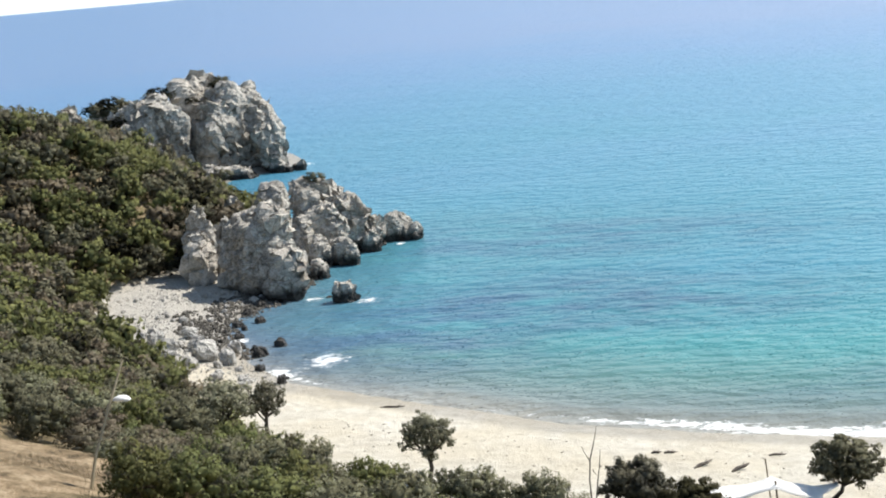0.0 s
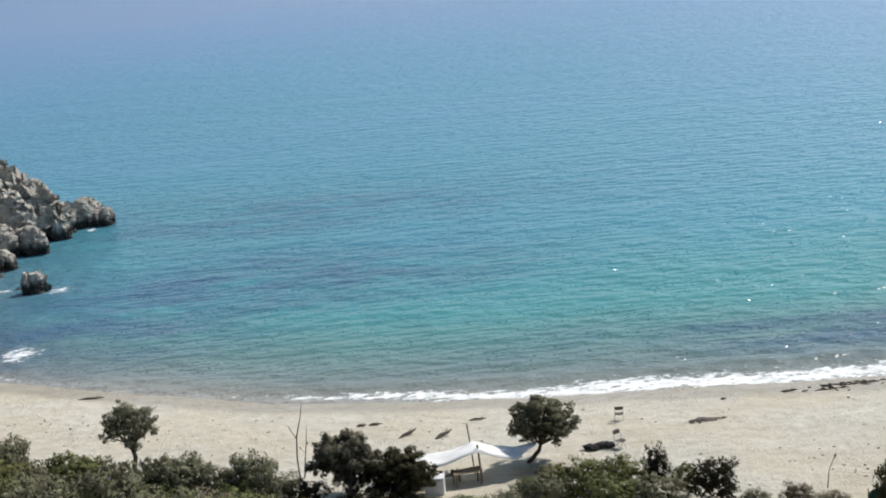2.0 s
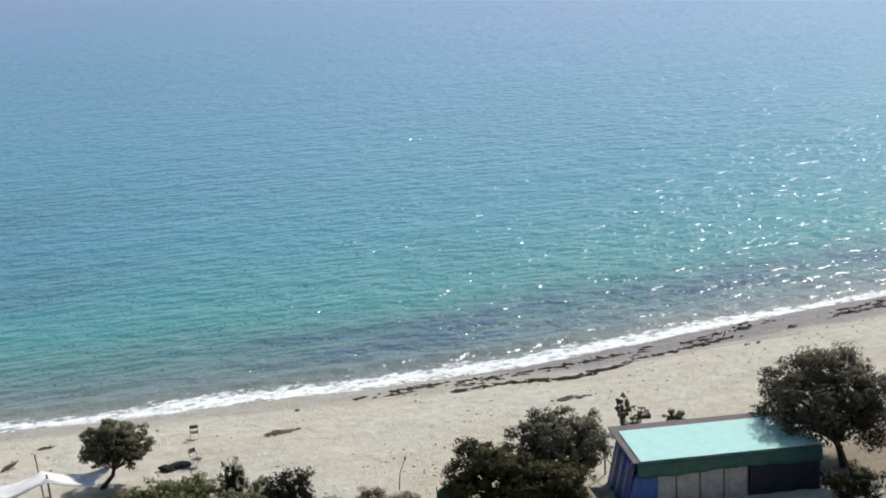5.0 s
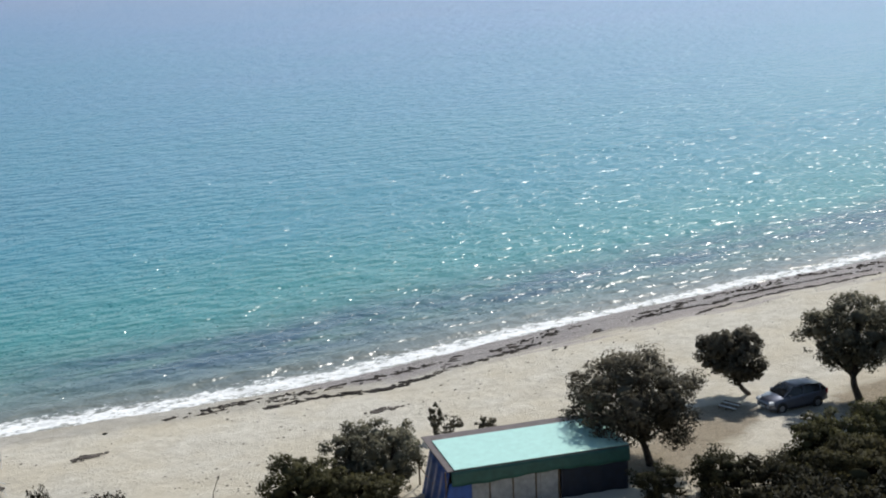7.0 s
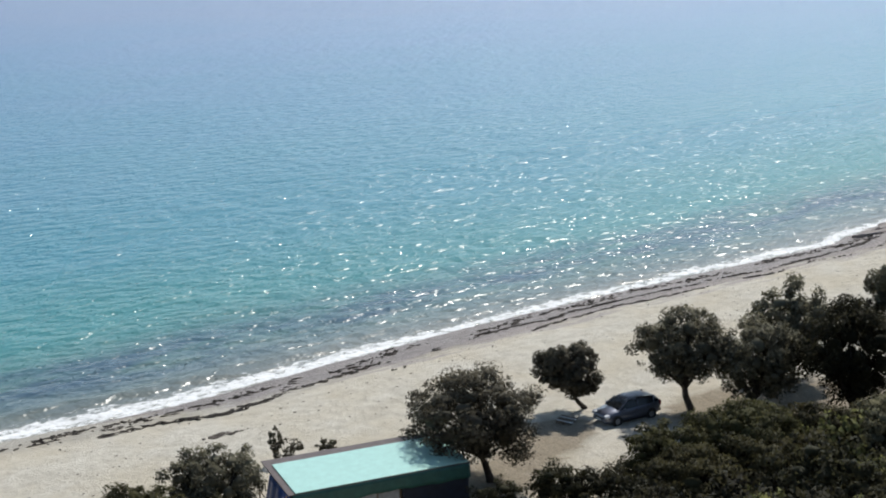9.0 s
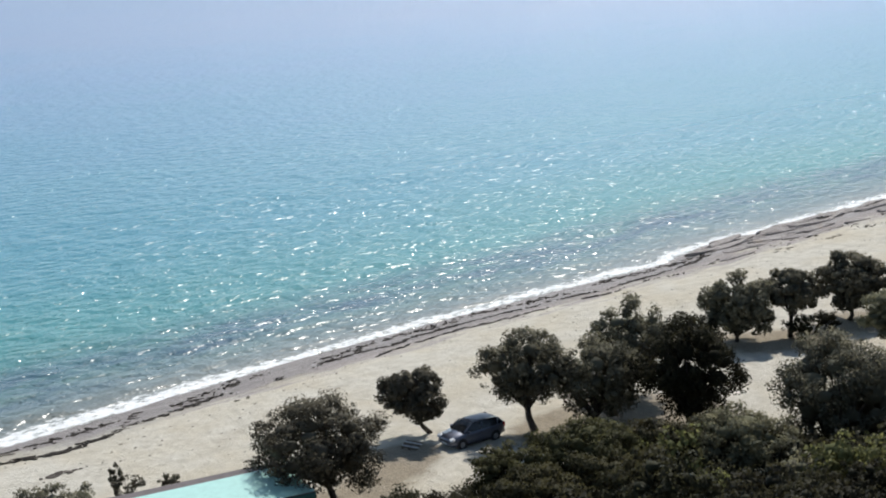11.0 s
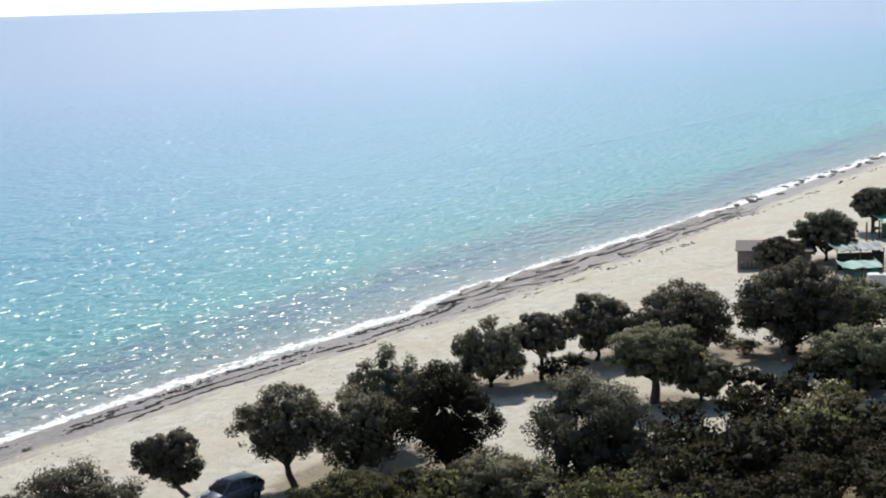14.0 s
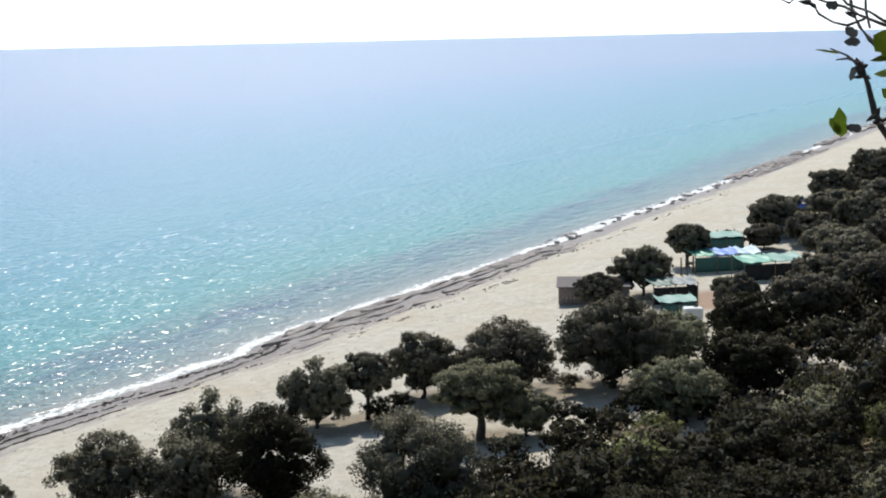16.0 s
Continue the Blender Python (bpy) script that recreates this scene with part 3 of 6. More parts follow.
rock("outcrop", "cracked grey outcrop at the foot of the scrub", [
    (-47.0, 136.2, 0.5, 5.0, 4.6, 8.4), (-46.3, 132.8, 0, 4.2, 3.6, 6.4), (-44.6, 136.5, 1, 2.8, 3.5, 6.6)], 25)
rock("outcrop", "rounded pale outcrop above the cove", [(-45.6, 159, 1.5, 6.2, 5.5, 6.0), (-50.0, 156, 2, 4.6, 4.6, 4.4)], 27)
rock("outcrop", "low rock saddle under the scrub above the cove", [(-57.0, 170.5, -0.8, 13, 8, 5.6), (-64.0, 178, -0.5, 12, 9, 5.2), (-51.0, 167, -0.8, 6, 6, 4.4)], 29, 0.35)
rock("rock_tooth", "pointed grey rock standing in the shallow sea", [
    (-36.8, 150.6, -1.2, 10.5, 8, 7.4), (-38.4, 151.5, -1.2, 7.8, 8, 10.4), (-35.0, 150.8, -1.2, 7.0, 7, 7.6), (-33.0, 151.2, -1.2, 4.5, 5, 5.2), (-39.3, 146.4, -1.2, 4.0, 4.4, 6.4)], 33)
rock("sea_rock", "low brown-grey rock at the tip of the point", [(-30.6, 155.3, -1.2, 5.0, 4.0, 4.6), (-28.6, 155.2, -1.2, 3.8, 3.2, 3.7)], 41, 0.2)
rock("sea_rock", "long flat-topped grey rock at the water", [(-34.7, 144.0, -1.2, 6.6, 3.8, 4.2), (-36.4, 143, -1.2, 3.6, 3.4, 4.6)], 44, 0.2)
rock("sea_rock", "rounded grey rock beside the long one", [(-32.3, 149.5, -1.2, 3.4, 3.0, 4.0)], 47, 0.2)
rock("sea_rock", "small grey rock below the tooth", [(-35.6, 137.4, -1.2, 3.3, 2.9, 3.3)], 49, 0.2)
rock("sea_rock", "dark wet rock alone in the shallows", [(-30.3, 126.2, -1.2, 3.6, 3.0, 3.4)], 52, 0.18)

# boulders and stones at the end of the beach
STONES = [rock_mesh("boulder", [(0, 0, -0.5, 1, 1, 1)], STONE, 60 + i, 0.11, 0.9) for i in range(7)]
WETSTONES = [rock_mesh("wet_boulder", [(0, 0, -0.5, 1, 1, 1)], ROCK, 80 + i, 0.11, 0.9) for i in range(3)]
LAID = []


def boulder(x, y, size, flat=0.75, wet=False):
    ob = new("boulder", (random.choice(WETSTONES) if wet else random.choice(STONES)))
    z = gz(x, y)
    ob.matrix_basis = pose(x, y, z + size * flat * 0.22, 0, 0, random.uniform(0, 360)) @ Matrix.Diagonal((size, size * random.uniform(0.75, 1.1), size * flat, 1))
    LAID.append((x, y, size))
    return tagged(ob, "dark wet boulder washed by the sea" if wet else "pale grey boulder lying on the shingle", "boulder", "boulders at the end of the beach")


for x, y, size in ((-37.5, 106.2, 2.5), (-36.1, 109.4, 1.8), (-39.8, 104.9, 1.7), (-41.5, 107.5, 2.0), (-37.9, 103.2, 1.7), (-35.4, 105.4, 1.7),
                   (-40.6, 102.8, 1.5), (-31.9, 98.0, 1.5), (-43.4, 110.5, 1.7), (-39.5, 109.8, 1.9), (-41.3, 113.5, 1.4), (-42.8, 103.6, 1.5)):
    boulder(x, y, size * 1.3, 0.85)
for x, y, size in ((-32.8, 111.4, 1.8), (-33.6, 108.1, 1.7), (-36.7, 119.6, 1.4), (-36.0, 110.6, 1.3), (-29.5, 99.8, 1.3), (-32.2, 128.0, 1.1), (-37.6, 117.2, 1.1),
                   (-34.6, 109.9, 1.0), (-58.8, 220.4, 2.2)):
    boulder(x, y, size, 0.9, True)
random.seed(5)
for _ in range(900):
    x, y = random.uniform(-52, -29), random.uniform(94, 135)
    s = float(inside(SHORE + SHORE2, x, y))
    size = random.choice((0.4, 0.5, 0.6, 0.75, 0.9, 1.2, 1.5))
    if s < -1.2 or float(inside(TOE, x, y)) > 0.5 or any(math.hypot(x - a, y - b) < 0.42 * (size + c) for a, b, c in LAID):
        continue
    edge = bell(y, 106, 5) + 0.7 * bell(s, 2.5, 2.5) * (y > 104) + 0.06
    if random.random() > edge or y < 97 and random.random() < 0.8 or len(LAID) > 230:
        continue
    boulder(x, y, size, random.uniform(0.55, 0.85), s < 0.6)


def scatter_pebbles():
    """Shingle between the boulders."""
    rng = np.random.RandomState(4)
    bm = bmesh.new()
    bmesh.ops.create_icosphere(bm, subdivisions=1, radius=0.5)
    bv = np.array([v.co for v in bm.verts])
    bf = np.array([[v.index for v in f.verts] for f in bm.faces])
    bm.free()
    X, Y = rng.uniform(-53, -29, 9000), rng.uniform(95, 138, 9000)
    s, h = inside(SHORE + SHORE2, X, Y), inside(TOE, X, Y)
    ok = (s > -1.2) & (h < 0.8) & (rng.rand(9000) < np.clip((Y - 96) / 9, 0.05, 1))
    low = s < 4.2 + 1.6 * np.sin(X * 1.3) * np.cos(Y * 0.7)
    low &= (Y > 107)
    for name, pick, material, words in (("shingle", ok & ~low, STONE, "loose pale shingle at the end of the beach"),
                                        ("wet_shingle", ok & low, WET_STONE, "dark wet stones along the water's edge")):
        V, Fc = [], []
        for x, y, z in zip(X[pick], Y[pick], ground(X[pick], Y[pick])):
            k = rng.uniform(0.18, 0.5) if name == "wet_shingle" else rng.uniform(0.06, 0.2)
            Fc.append(bf + len(V) * len(bv))
            V.append(bv * rng.uniform(0.7, 1.2, (1, 3)) * k + rng.uniform(-0.05, 0.05, bv.shape) * k + (x, y, z + 0.12 * k))
        tagged(new(name, mesh_from(name, np.concatenate(V), np.concatenate(Fc), material)), words, "shingle", kind="stuff")


scatter_pebbles()
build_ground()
build_sea()


# ---- plants ----
ICO = {}
for level in (1, 2):
    bm = bmesh.new()
    bmesh.ops.create_icosphere(bm, subdivisions=level, radius=1)
    ICO[level] = np.array([v.co for v in bm.verts]), np.array([[v.index for v in f.verts] for f in bm.faces])
    bm.free()


def crown(w, h, seed, lobes, clumps, leaves, leaf, low=0.0, open_head=0.0, spread=(0.28, 0.46), mound=0.35):
    """A head w wide and h high over z = 0, of uneven lobes made of leafy sprays.
    Gives corners, triangles, the directions the leaves face, and the lobes' middles."""
    rng = np.random.RandomState(seed)
    lc, lr = [np.array([0, 0, -0.08])], [0.55 - 0.25 * open_head]
    turn = rng.uniform(0, 6)
    for i in range(lobes):
        dz = 0.96 - 1.75 * (i + 0.5) / lobes + rng.uniform(-0.1, 0.1)
        a = turn + i * 2.39996 + rng.uniform(-0.4, 0.4)
        q = math.sqrt(max(0.05, 1 - dz * dz))
        r = rng.uniform(*spread) * (1 - 0.25 * open_head)
        out = (1 - r) * rng.uniform(0.8, 1.08)
        lc.append(np.array([math.cos(a) * q, math.sin(a) * q, dz]) * out)
        lr.append(r)
    lc, lr = np.array(lc), np.array(lr)
    # sprays over the lobes, the smaller ones standing out
    nl = len(lr)
    own = np.repeat(np.arange(nl), clumps)
    e = rng.normal(size=(len(own), 3))
    e[:, 2] += 0.05
    e /= np.linalg.norm(e, axis=1)[:, None]
    sr = lr[own] * rng.uniform(0.25, 0.62, len(own))
    sc = lc[own] + e * (lr[own] * rng.uniform(0.55, 1.08, len(own)))[:, None]
    keep = np.ones(len(own), bool)
    for c, r, i in zip(lc, lr, range(nl)):
        keep &= (own == i) | (np.linalg.norm(sc - c, axis=1) > 0.7 * r)
    own, sr, sc = own[keep], sr[keep], sc[keep]
    k = rng.choice(len(own), leaves, p=sr ** 2 / (sr ** 2).sum())
    d = rng.normal(size=(leaves, 3))
    d /= np.linalg.norm(d, axis=1)[:, None]
    p = sc[k] + d * (sr[k] * rng.uniform(0.15, 1.0, leaves) ** 0.6)[:, None]
    face = 0.4 * (p - lc[own[k]]) / lr[own[k]][:, None] + 0.45 * d + mound * p + rng.normal(size=(leaves, 3)) * 0.25
    scale, lift = np.array([w / 2, w / 2, h / 2]), np.array([0, 0, h / 2])
    p = p * scale + lift
    n = d + rng.normal(size=(leaves, 3)) * 0.6
    n /= np.linalg.norm(n, axis=1)[:, None]
    t = np.cross(n, rng.normal(size=(leaves, 3)))
    t /= np.linalg.norm(t, axis=1)[:, None]
    b = np.cross(n, t)
    L = (leaf * rng.uniform(0.6, 1.4, leaves))[:, None]
    V = np.stack([p - t * L * 0.6, p + t * L * 0.3 + b * L * 0.4, p + t * L * 0.3 - b * L * 0.4], 1).reshape(-1, 3)
    N = np.repeat(face / scale, 3, 0)
    F = np.arange(leaves * 3).reshape(leaves, 3)
    # the dense twigs within each lobe
    bv, bf = ICO[1]
    for c, r in zip(lc, lr):
        F = np.concatenate([F, bf + len(V)])
        V = np.concatenate([V, (c + bv * r * (0.46 - 0.2 * open_head) * rng.uniform(0.6, 1.1, (len(bv), 1))) * scale + lift])
        N = np.concatenate([N, bv + c + (0, 0, -0.4)])
    V[:, 2] = np.maximum(V[:, 2], low)
    return V, F, N / np.linalg.norm(N, axis=1)[:, None], lc * scale + lift


def leafy_mesh(name, V, F, N, material):
    me = mesh_from(name, V, F, material, True)
    me.attributes.new("outward", "FLOAT_VECTOR", "POINT").data.foreach_set("vector", np.ravel(N).astype(np.float32))
    return me


def tree(x, y, h, w, seed, stem=0.28, lean=(0, 0), material=None, leaves=5200, name="olive_tree", label="grey-green olive tree standing on the sand", thick=0.034, open_head=0.0):
    """A tree: bent trunk, limbs into the lobes, and the crown. The crown's middle stands over x, y; lean moves the foot."""
    rng = random.Random(seed)
    fx, fy = lean
    z = gz(x + fx, y + fy)
    top = new(name)
    top.location = (x + fx, y + fy, z - 0.1)
    D = math.hypot(x, y)
    ch = h * (1 - stem)
    V, F, N, cen = crown(w * 1.06, ch, seed, int(w * 2.6 + 8), 11, int(leaves * (2.7 if D < 110 else 1.7) * (1 - 0.5 * open_head)), (0.00195 if D < 110 else 0.0023) * max(D, 60), open_head=open_head)
    me = leafy_mesh("crown", V, F, N, material or OLIVE)
    me.transform(Matrix.Translation((-fx, -fy, h - ch + 0.1)))
    part_mesh("crown", me, top)
    bm = bmesh.new()
    r = max(0.06, thick * h)
    mid = Vector((-fx * 0.55 + rng.uniform(-0.2, 0.2), -fy * 0.55 + rng.uniform(-0.2, 0.2), h * stem * 0.75))
    fork = Vector((-fx, -fy, h * stem + ch * 0.22))
    tube(bm, [(0, 0, -0.15), (0.0, 0.0, 0.15), mid, fork], [r * 1.5, r * 1.1, r * 0.9, r * 0.6], 9)
    for c in cen.tolist():
        e = Vector(c) + Vector((-fx, -fy, h - ch + 0.1))
        s = mid.lerp(fork, rng.uniform(0.2, 1.0))
        bend = s.lerp(e, 0.5) + Vector((rng.uniform(-0.2, 0.2), rng.uniform(-0.2, 0.2), -0.1))
        tube(bm, [s, bend, e], [r * 0.45, r * 0.32, r * 0.12], 6)
    part("trunk", bm, BARK, top, smooth=True)
    return tagged(top, label, "tree", "olive trees behind the beach" if name == "olive_tree" else "")


# olives and young trees from the headland to the white canopy
tree(-27.6, 79.6, 4.4, 4.6, 101, 0.3, open_head=0.8, material=YOUNG, leaves=2600, label="thin young olive tree among the scrub")
tree(-25.6, 82.4, 4.4, 2.8, 102, 0.38, open_head=0.8, material=YOUNG, leaves=1500, label="thin young olive tree with a narrow crown")
tree(-14.1, 74.8, 4.2, 3.4, 103, 0.3, open_head=0.7, material=YOUNG, leaves=2600, name="pine_tree", label="small open-crowned tree at the edge of the sand")
tree(8.3, 69.8, 3.7, 3.7, 104, 0.26, (-0.8, 0.0), material=SILVER, leaves=4200, label="round-headed olive tree with a leaning trunk")
tree(-2.1, 67.3, 3.7, 3.8, 105, 0.08, material=OLIVE, label="dark dense olive tree beside the white canopy")
tree(0.6, 66.2, 2.7, 3.6, 106, 0.06, material=GREEN, label="dark low olive tree touching the white canopy")
# along the beach to the parked car
tree(28.2, 58.0, 4.2, 4.9, 107, 0.05, label="bushy olive tree beside the blue hut")
tree(24.0, 57.3, 3.4, 4.4, 108, 0.05, material=GREEN, label="low bushy olive tree on the sand")
tree(25.8, 55.0, 3.0, 4.4, 109, 0.05, material=GREEN, label="low bushy olive tree on the sand")
tree(41.3, 54.4, 5.9, 7.2, 110, 0.18, (0.4, -0.6), material=OLIVE, leaves=8000, label="large silvery olive tree over the end of the hut")
tree(51.9, 59.3, 4.5, 3.9, 111, 0.18, (1.1, -0.2), label="round olive tree leaning over the parked car")
tree(56.8, 54.8, 6.3, 6.0, 112, 0.2, (0.3, -0.4), label="tall olive tree beside the parked car")
tree(60.2, 52.2, 5.5, 5.5, 113, 0.04, label="broad olive tree in the row by the track")
tree(65.4, 54.0, 6.6, 5.4, 114, 0.08, label="tall olive tree in the row by the track")
tree(62.6, 47.4, 7.0, 6.2, 115, 0.05, material=MASTIC, leaves=7500, label="dark dense olive tree beside the track")
# the clump by the sandy track
tree(80.6, 56.8, 5.1, 5.4, 116, 0.03, label="olive tree in the clump by the track")
tree(84.0, 54.6, 5.2, 3.9, 117, 0.34, leaves=4000, label="olive tree with a bare forked trunk")
tree(91.0, 54.0, 5.0, 6.0, 118, 0.12, label="spreading olive tree in the clump")
tree(94.2, 48.4, 5.9, 7.8, 119, 0.05, leaves=6500, label="broad dark olive tree in the clump")
tree(82.4, 44.4, 5.4, 6.4, 120, 0.3, material=SILVER, leaves=7500, label="well-rounded silvery olive tree by the track", thick=0.06)
tree(84.4, 41.8, 3.4, 4.1, 121, 0.1, material=SILVER, label="young bushy olive tree by the track")
tree(64.4, 38.6, 7.3, 7.4, 122, 0.02, material=OLIVE, leaves=8500, label="big bushy olive tree below the track")
tree(57.6, 39.8, 4.4, 6.4, 123, 0.05, material=SILVER, leaves=7500, label="broad silver-grey olive bush below the track")
tree(45.6, 43.4, 3.5, 5.6, 126, 0.04, material=GREEN, leaves=7000, label="broad green bush behind the hut")
tree(55.6, 43.0, 4.0, 5.4, 127, 0.04, material=GREEN, leaves=7000, label="broad green bush below the car")
tree(49.8, 41.2, 3.8, 6.0, 128, 0.04, material=GREEN, leaves=7000, label="broad green bush below the car")
tree(51.6, 45.2, 4.2, 6.4, 124, 0.04, material=GREEN, leaves=7000, label="broad green bush below the car")
tree(47.4, 46.6, 3.6, 4.8, 125, 0.04, material=GREEN, label="low green bush behind the hut")
# between the far huts
tree(99.0, 41.5, 7.4, 8.6, 130, 0.05, leaves=8500, label="huge spreading olive tree in front of the huts")
tree(129.0, 55.6, 3.6, 4.8, 131, 0.08, label="small olive tree beside the brown hut")
tree(136.2, 53.6, 5.3, 6.4, 132, 0.12, label="olive tree behind the brown hut")
tree(155.2, 55.6, 5.3, 5.2, 133, 0.22, label="round olive tree on the beach by the huts")
tree(125.4, 39.6, 4.8, 3.6, 134, 0.1, label="narrow olive tree between the huts")
tree(182.2, 52.8, 5.6, 7.8, 135, 0.1, label="olive tree behind the far tents")
tree(217.3, 54.2, 5.6, 7.5, 136, 0.1, label="far olive tree at the back of the beach")
tree(239.1, 53.1, 6.8, 8.2, 137, 0.1, label="far olive tree at the back of the beach")
tree(166.7, 42.0, 4.0, 6.6, 138, 0.08, label="olive tree behind the green tents")
tree(182.0, 41.4, 6.4, 7.2, 139, 0.08, label="olive tree behind the green tents")
tree(125.0, 33.4, 5.7, 7.2, 140, 0.08, label="dark olive tree beside the camp clearing")
tree(138.0, 30.0, 5.5, 7.8, 141, 0.08, label="dark olive tree beside the camp clearing")
tree(171.0, 51.2, 3.2, 4.8, 142, 0.08, label="small olive tree behind the blue canopy")
tree(170.0, 56.0, 2.4, 4.6, 143, 0.05, label="low olive bush behind the blue canopy")
tree(106.2, 39.6, 4.8, 7.2, 144, 0.06, material=SILVER, label="grey olive tree in front of the huts")
tree(101.0, 31.6, 5.0, 7.2, 145, 0.05, material=MASTIC, label="dark olive tree above the scrub")
tree(92.4, 33.8, 4.4, 6.8, 146, 0.05, material=SILVER, label="grey olive bush at the bend of the track")
tree(151.5, 35.4, 5.2, 7.6, 150, 0.06, label="dark olive tree at the back of the camp")
tree(160.8, 38.6, 4.6, 7.0, 151, 0.06, label="dark olive tree at the back of the camp")
tree(143.0, 36.6, 4.4, 6.4, 152, 0.06, label="olive tree at the edge of the camp clearing")
tree(175.5, 46.4, 4.4, 6.6, 153, 0.06, label="olive tree between the far tents")
tree(194.0, 48.5, 5.0, 7.6, 154, 0.08, label="olive tree behind the far tents")
tree(131.6, 42.6, 3.6, 4.4, 155, 0.08, label="small olive tree at the edge of the camp clearing")
tree(118.0, 36.8, 4.6, 7.0, 156, 0.05, material=MASTIC, label="dark olive tree above the scrub")
tree(170.0, 34.5, 5.6, 9.0, 157, 0.05, label="dark olive tree at the back of the camp")
tree(190.0, 36.5, 5.6, 9.0, 158, 0.05, label="dark olive tree at the back of the camp")
tree(240.0, 47.0, 5.4, 9.0, 159, 0.08, label="far olive tree at the back of the beach")
tree(262, 50, 6.0, 8.0, 147, 0.1, label="far olive tree at the back of the beach")
tree(205, 44, 5.6, 8.0, 148, 0.1, label="far olive tree at the back of the beach")
tree(228, 43, 5.4, 9.0, 149, 0.1, label="far olive tree at the back of the beach")

# scrub: one mesh for each kind and size, copied over the slopes
SHRUBS = {}
for i, (material, label) in enumerate(((SCRUB, "green scrub bush on the dry slope"), (MASTIC, "dark mastic bush on the dry slope"),
                                       (SILVER, "grey-green wild olive bush on the slope"), (BROWN, "half-dry brown scrub bush on the slope"))):
    for j in range(3):
        far = crown(2.0, 1.4, 200 + 10 * i + j, 7, 7, 450, 0.16, -0.25, spread=(0.36, 0.56), mound=1.0)[:3]
        mid = crown(2.0, 1.4, 250 + 10 * i + j, 8, 10, 1000, 0.115, -0.25, spread=(0.36, 0.56), mound=0.9)[:3]
        near = leafy_mesh("shrub", *crown(2.0, 1.4, 300 + 10 * i + j, 12, 11, 2700, 0.073, -0.25, spread=(0.32, 0.52), mound=0.7)[:3], material)
        SHRUBS[i, j] = far, near, label, mid
PLANTED, FAR_SCRUB, GRID = [], {i: [] for i in range(4)}, np.zeros((6000, 3))


def shrub(x, y, w, h, kind, j, group="scrub on the hillside", single=True):
    """A bush of its own, or, far away, one of the many that make up the scrub."""
    far, near, label, mid = SHRUBS[kind, j]
    m = pose(x, y, gz(x, y) - 0.15, 0, 0, random.uniform(0, 360)) @ Matrix.Diagonal((w / 2, w / 2, h / 1.4, 1))
    GRID[len(PLANTED)] = x, y, w
    PLANTED.append((x, y, w))
    if single:
        ob = new("shrub", near)
        ob.matrix_basis = m
        return tagged(ob, label, "bush", group)
    A, lod = np.array(m), mid if math.hypot(x, y) < 92 else far
    FAR_SCRUB[kind].append((lod[0] @ A[:3, :3].T + A[:3, 3], lod[1], lod[2] @ A[:3, :3].T))


def free(x, y, w, gap):
    a = GRID[: len(PLANTED)]
    return bool(((a[:, 0] - x) ** 2 + (a[:, 1] - y) ** 2 > (gap * (w + a[:, 2])) ** 2).all())


# rows of bushes in front of the beach
random.seed(11)
for x, y, h, w, kind in ((9.5, 64.2, 2.1, 3.4, 0), (11.4, 63.6, 2.3, 3.0, 0), (13.1, 63.8, 2.7, 1.5, 1), (14.3, 63.0, 1.9, 1.6, 0), (15.4, 61.5, 2.6, 2.9, 1),
                         (17.2, 60.8, 0.9, 1.7, 2), (19.0, 60.3, 1.3, 1.8, 3), (20.4, 59.5, 1.0, 2.0, 3), (7.6, 63.2, 2.0, 2.6, 2), (12.6, 61.4, 2.0, 3.0, 2), (-4.4, 66.6, 1.6, 3.2, 1), (-1.2, 64.8, 1.5, 3.4, 1), (1.2, 64.3, 1.1, 2.6, 2), (3.6, 64.2, 0.7, 2.6, 0), (5.6, 63.6, 1.0, 2.4, 2), (-6.6, 65.6, 1.6, 3.0, 2), (6.9, 65.4, 0.9, 2.0, 0), (8.2, 65.4, 1.6, 2.2, 0), (10.4, 61.8, 2.0, 3.2, 0)):
    shrub(x, y, w, h, kind, random.randrange(3), "bushes at the back of the beach")
for x, y, h, w, kind in ((-20.0, 69.0, 3.6, 3.6, 2), (-20.4, 72.6, 3.2, 3.7, 2), (-16.3, 69.2, 3.2, 3.8, 0), (-18.2, 68.0, 2.5, 3.2, 2), (-10.9, 68.5, 3.1, 3.4, 2), (-8.9, 68.0, 2.5, 2.4, 2),
                         (-6.7, 67.6, 3.0, 3.4, 2), (-13.4, 68.6, 2.2, 3.0, 0), (-28.0, 74.0, 2.6, 3.4, 2), (-30.6, 80.5, 3.0, 4.2, 2), (-23.0, 71.5, 2.6, 4.0, 0), (-12.2, 66.8, 2.0, 3.2, 0), (-8.0, 66.4, 2.0, 3.0, 0), (-15.0, 67.0, 2.4, 3.4, 2),
                         (-20.7, 70.9, 3.1, 3.6, 2), (-16.9, 69.6, 2.9, 3.6, 0), (-15.0, 70.3, 2.7, 3.2, 2), (-12.1, 70.0, 2.6, 2.8, 2), (-10.3, 69.7, 2.6, 2.6, 2), (-7.4, 69.0, 2.4, 3.0, 2),
                         (-17.8, 65.6, 2.6, 4.0, 2), (-13.6, 65.2, 2.2, 3.6, 2), (-10.4, 65.4, 2.2, 3.6, 0), (-5.6, 67.4, 1.9, 2.8, 2), (-21.8, 66.4, 2.8, 4.2, 2), (-24.5, 72.8, 2.8, 3.6, 0), (-27.0, 70.5, 3.0, 4.0, 2)):
    shrub(x, y, w, h, kind, random.randrange(3), "bushes at the back of the beach")
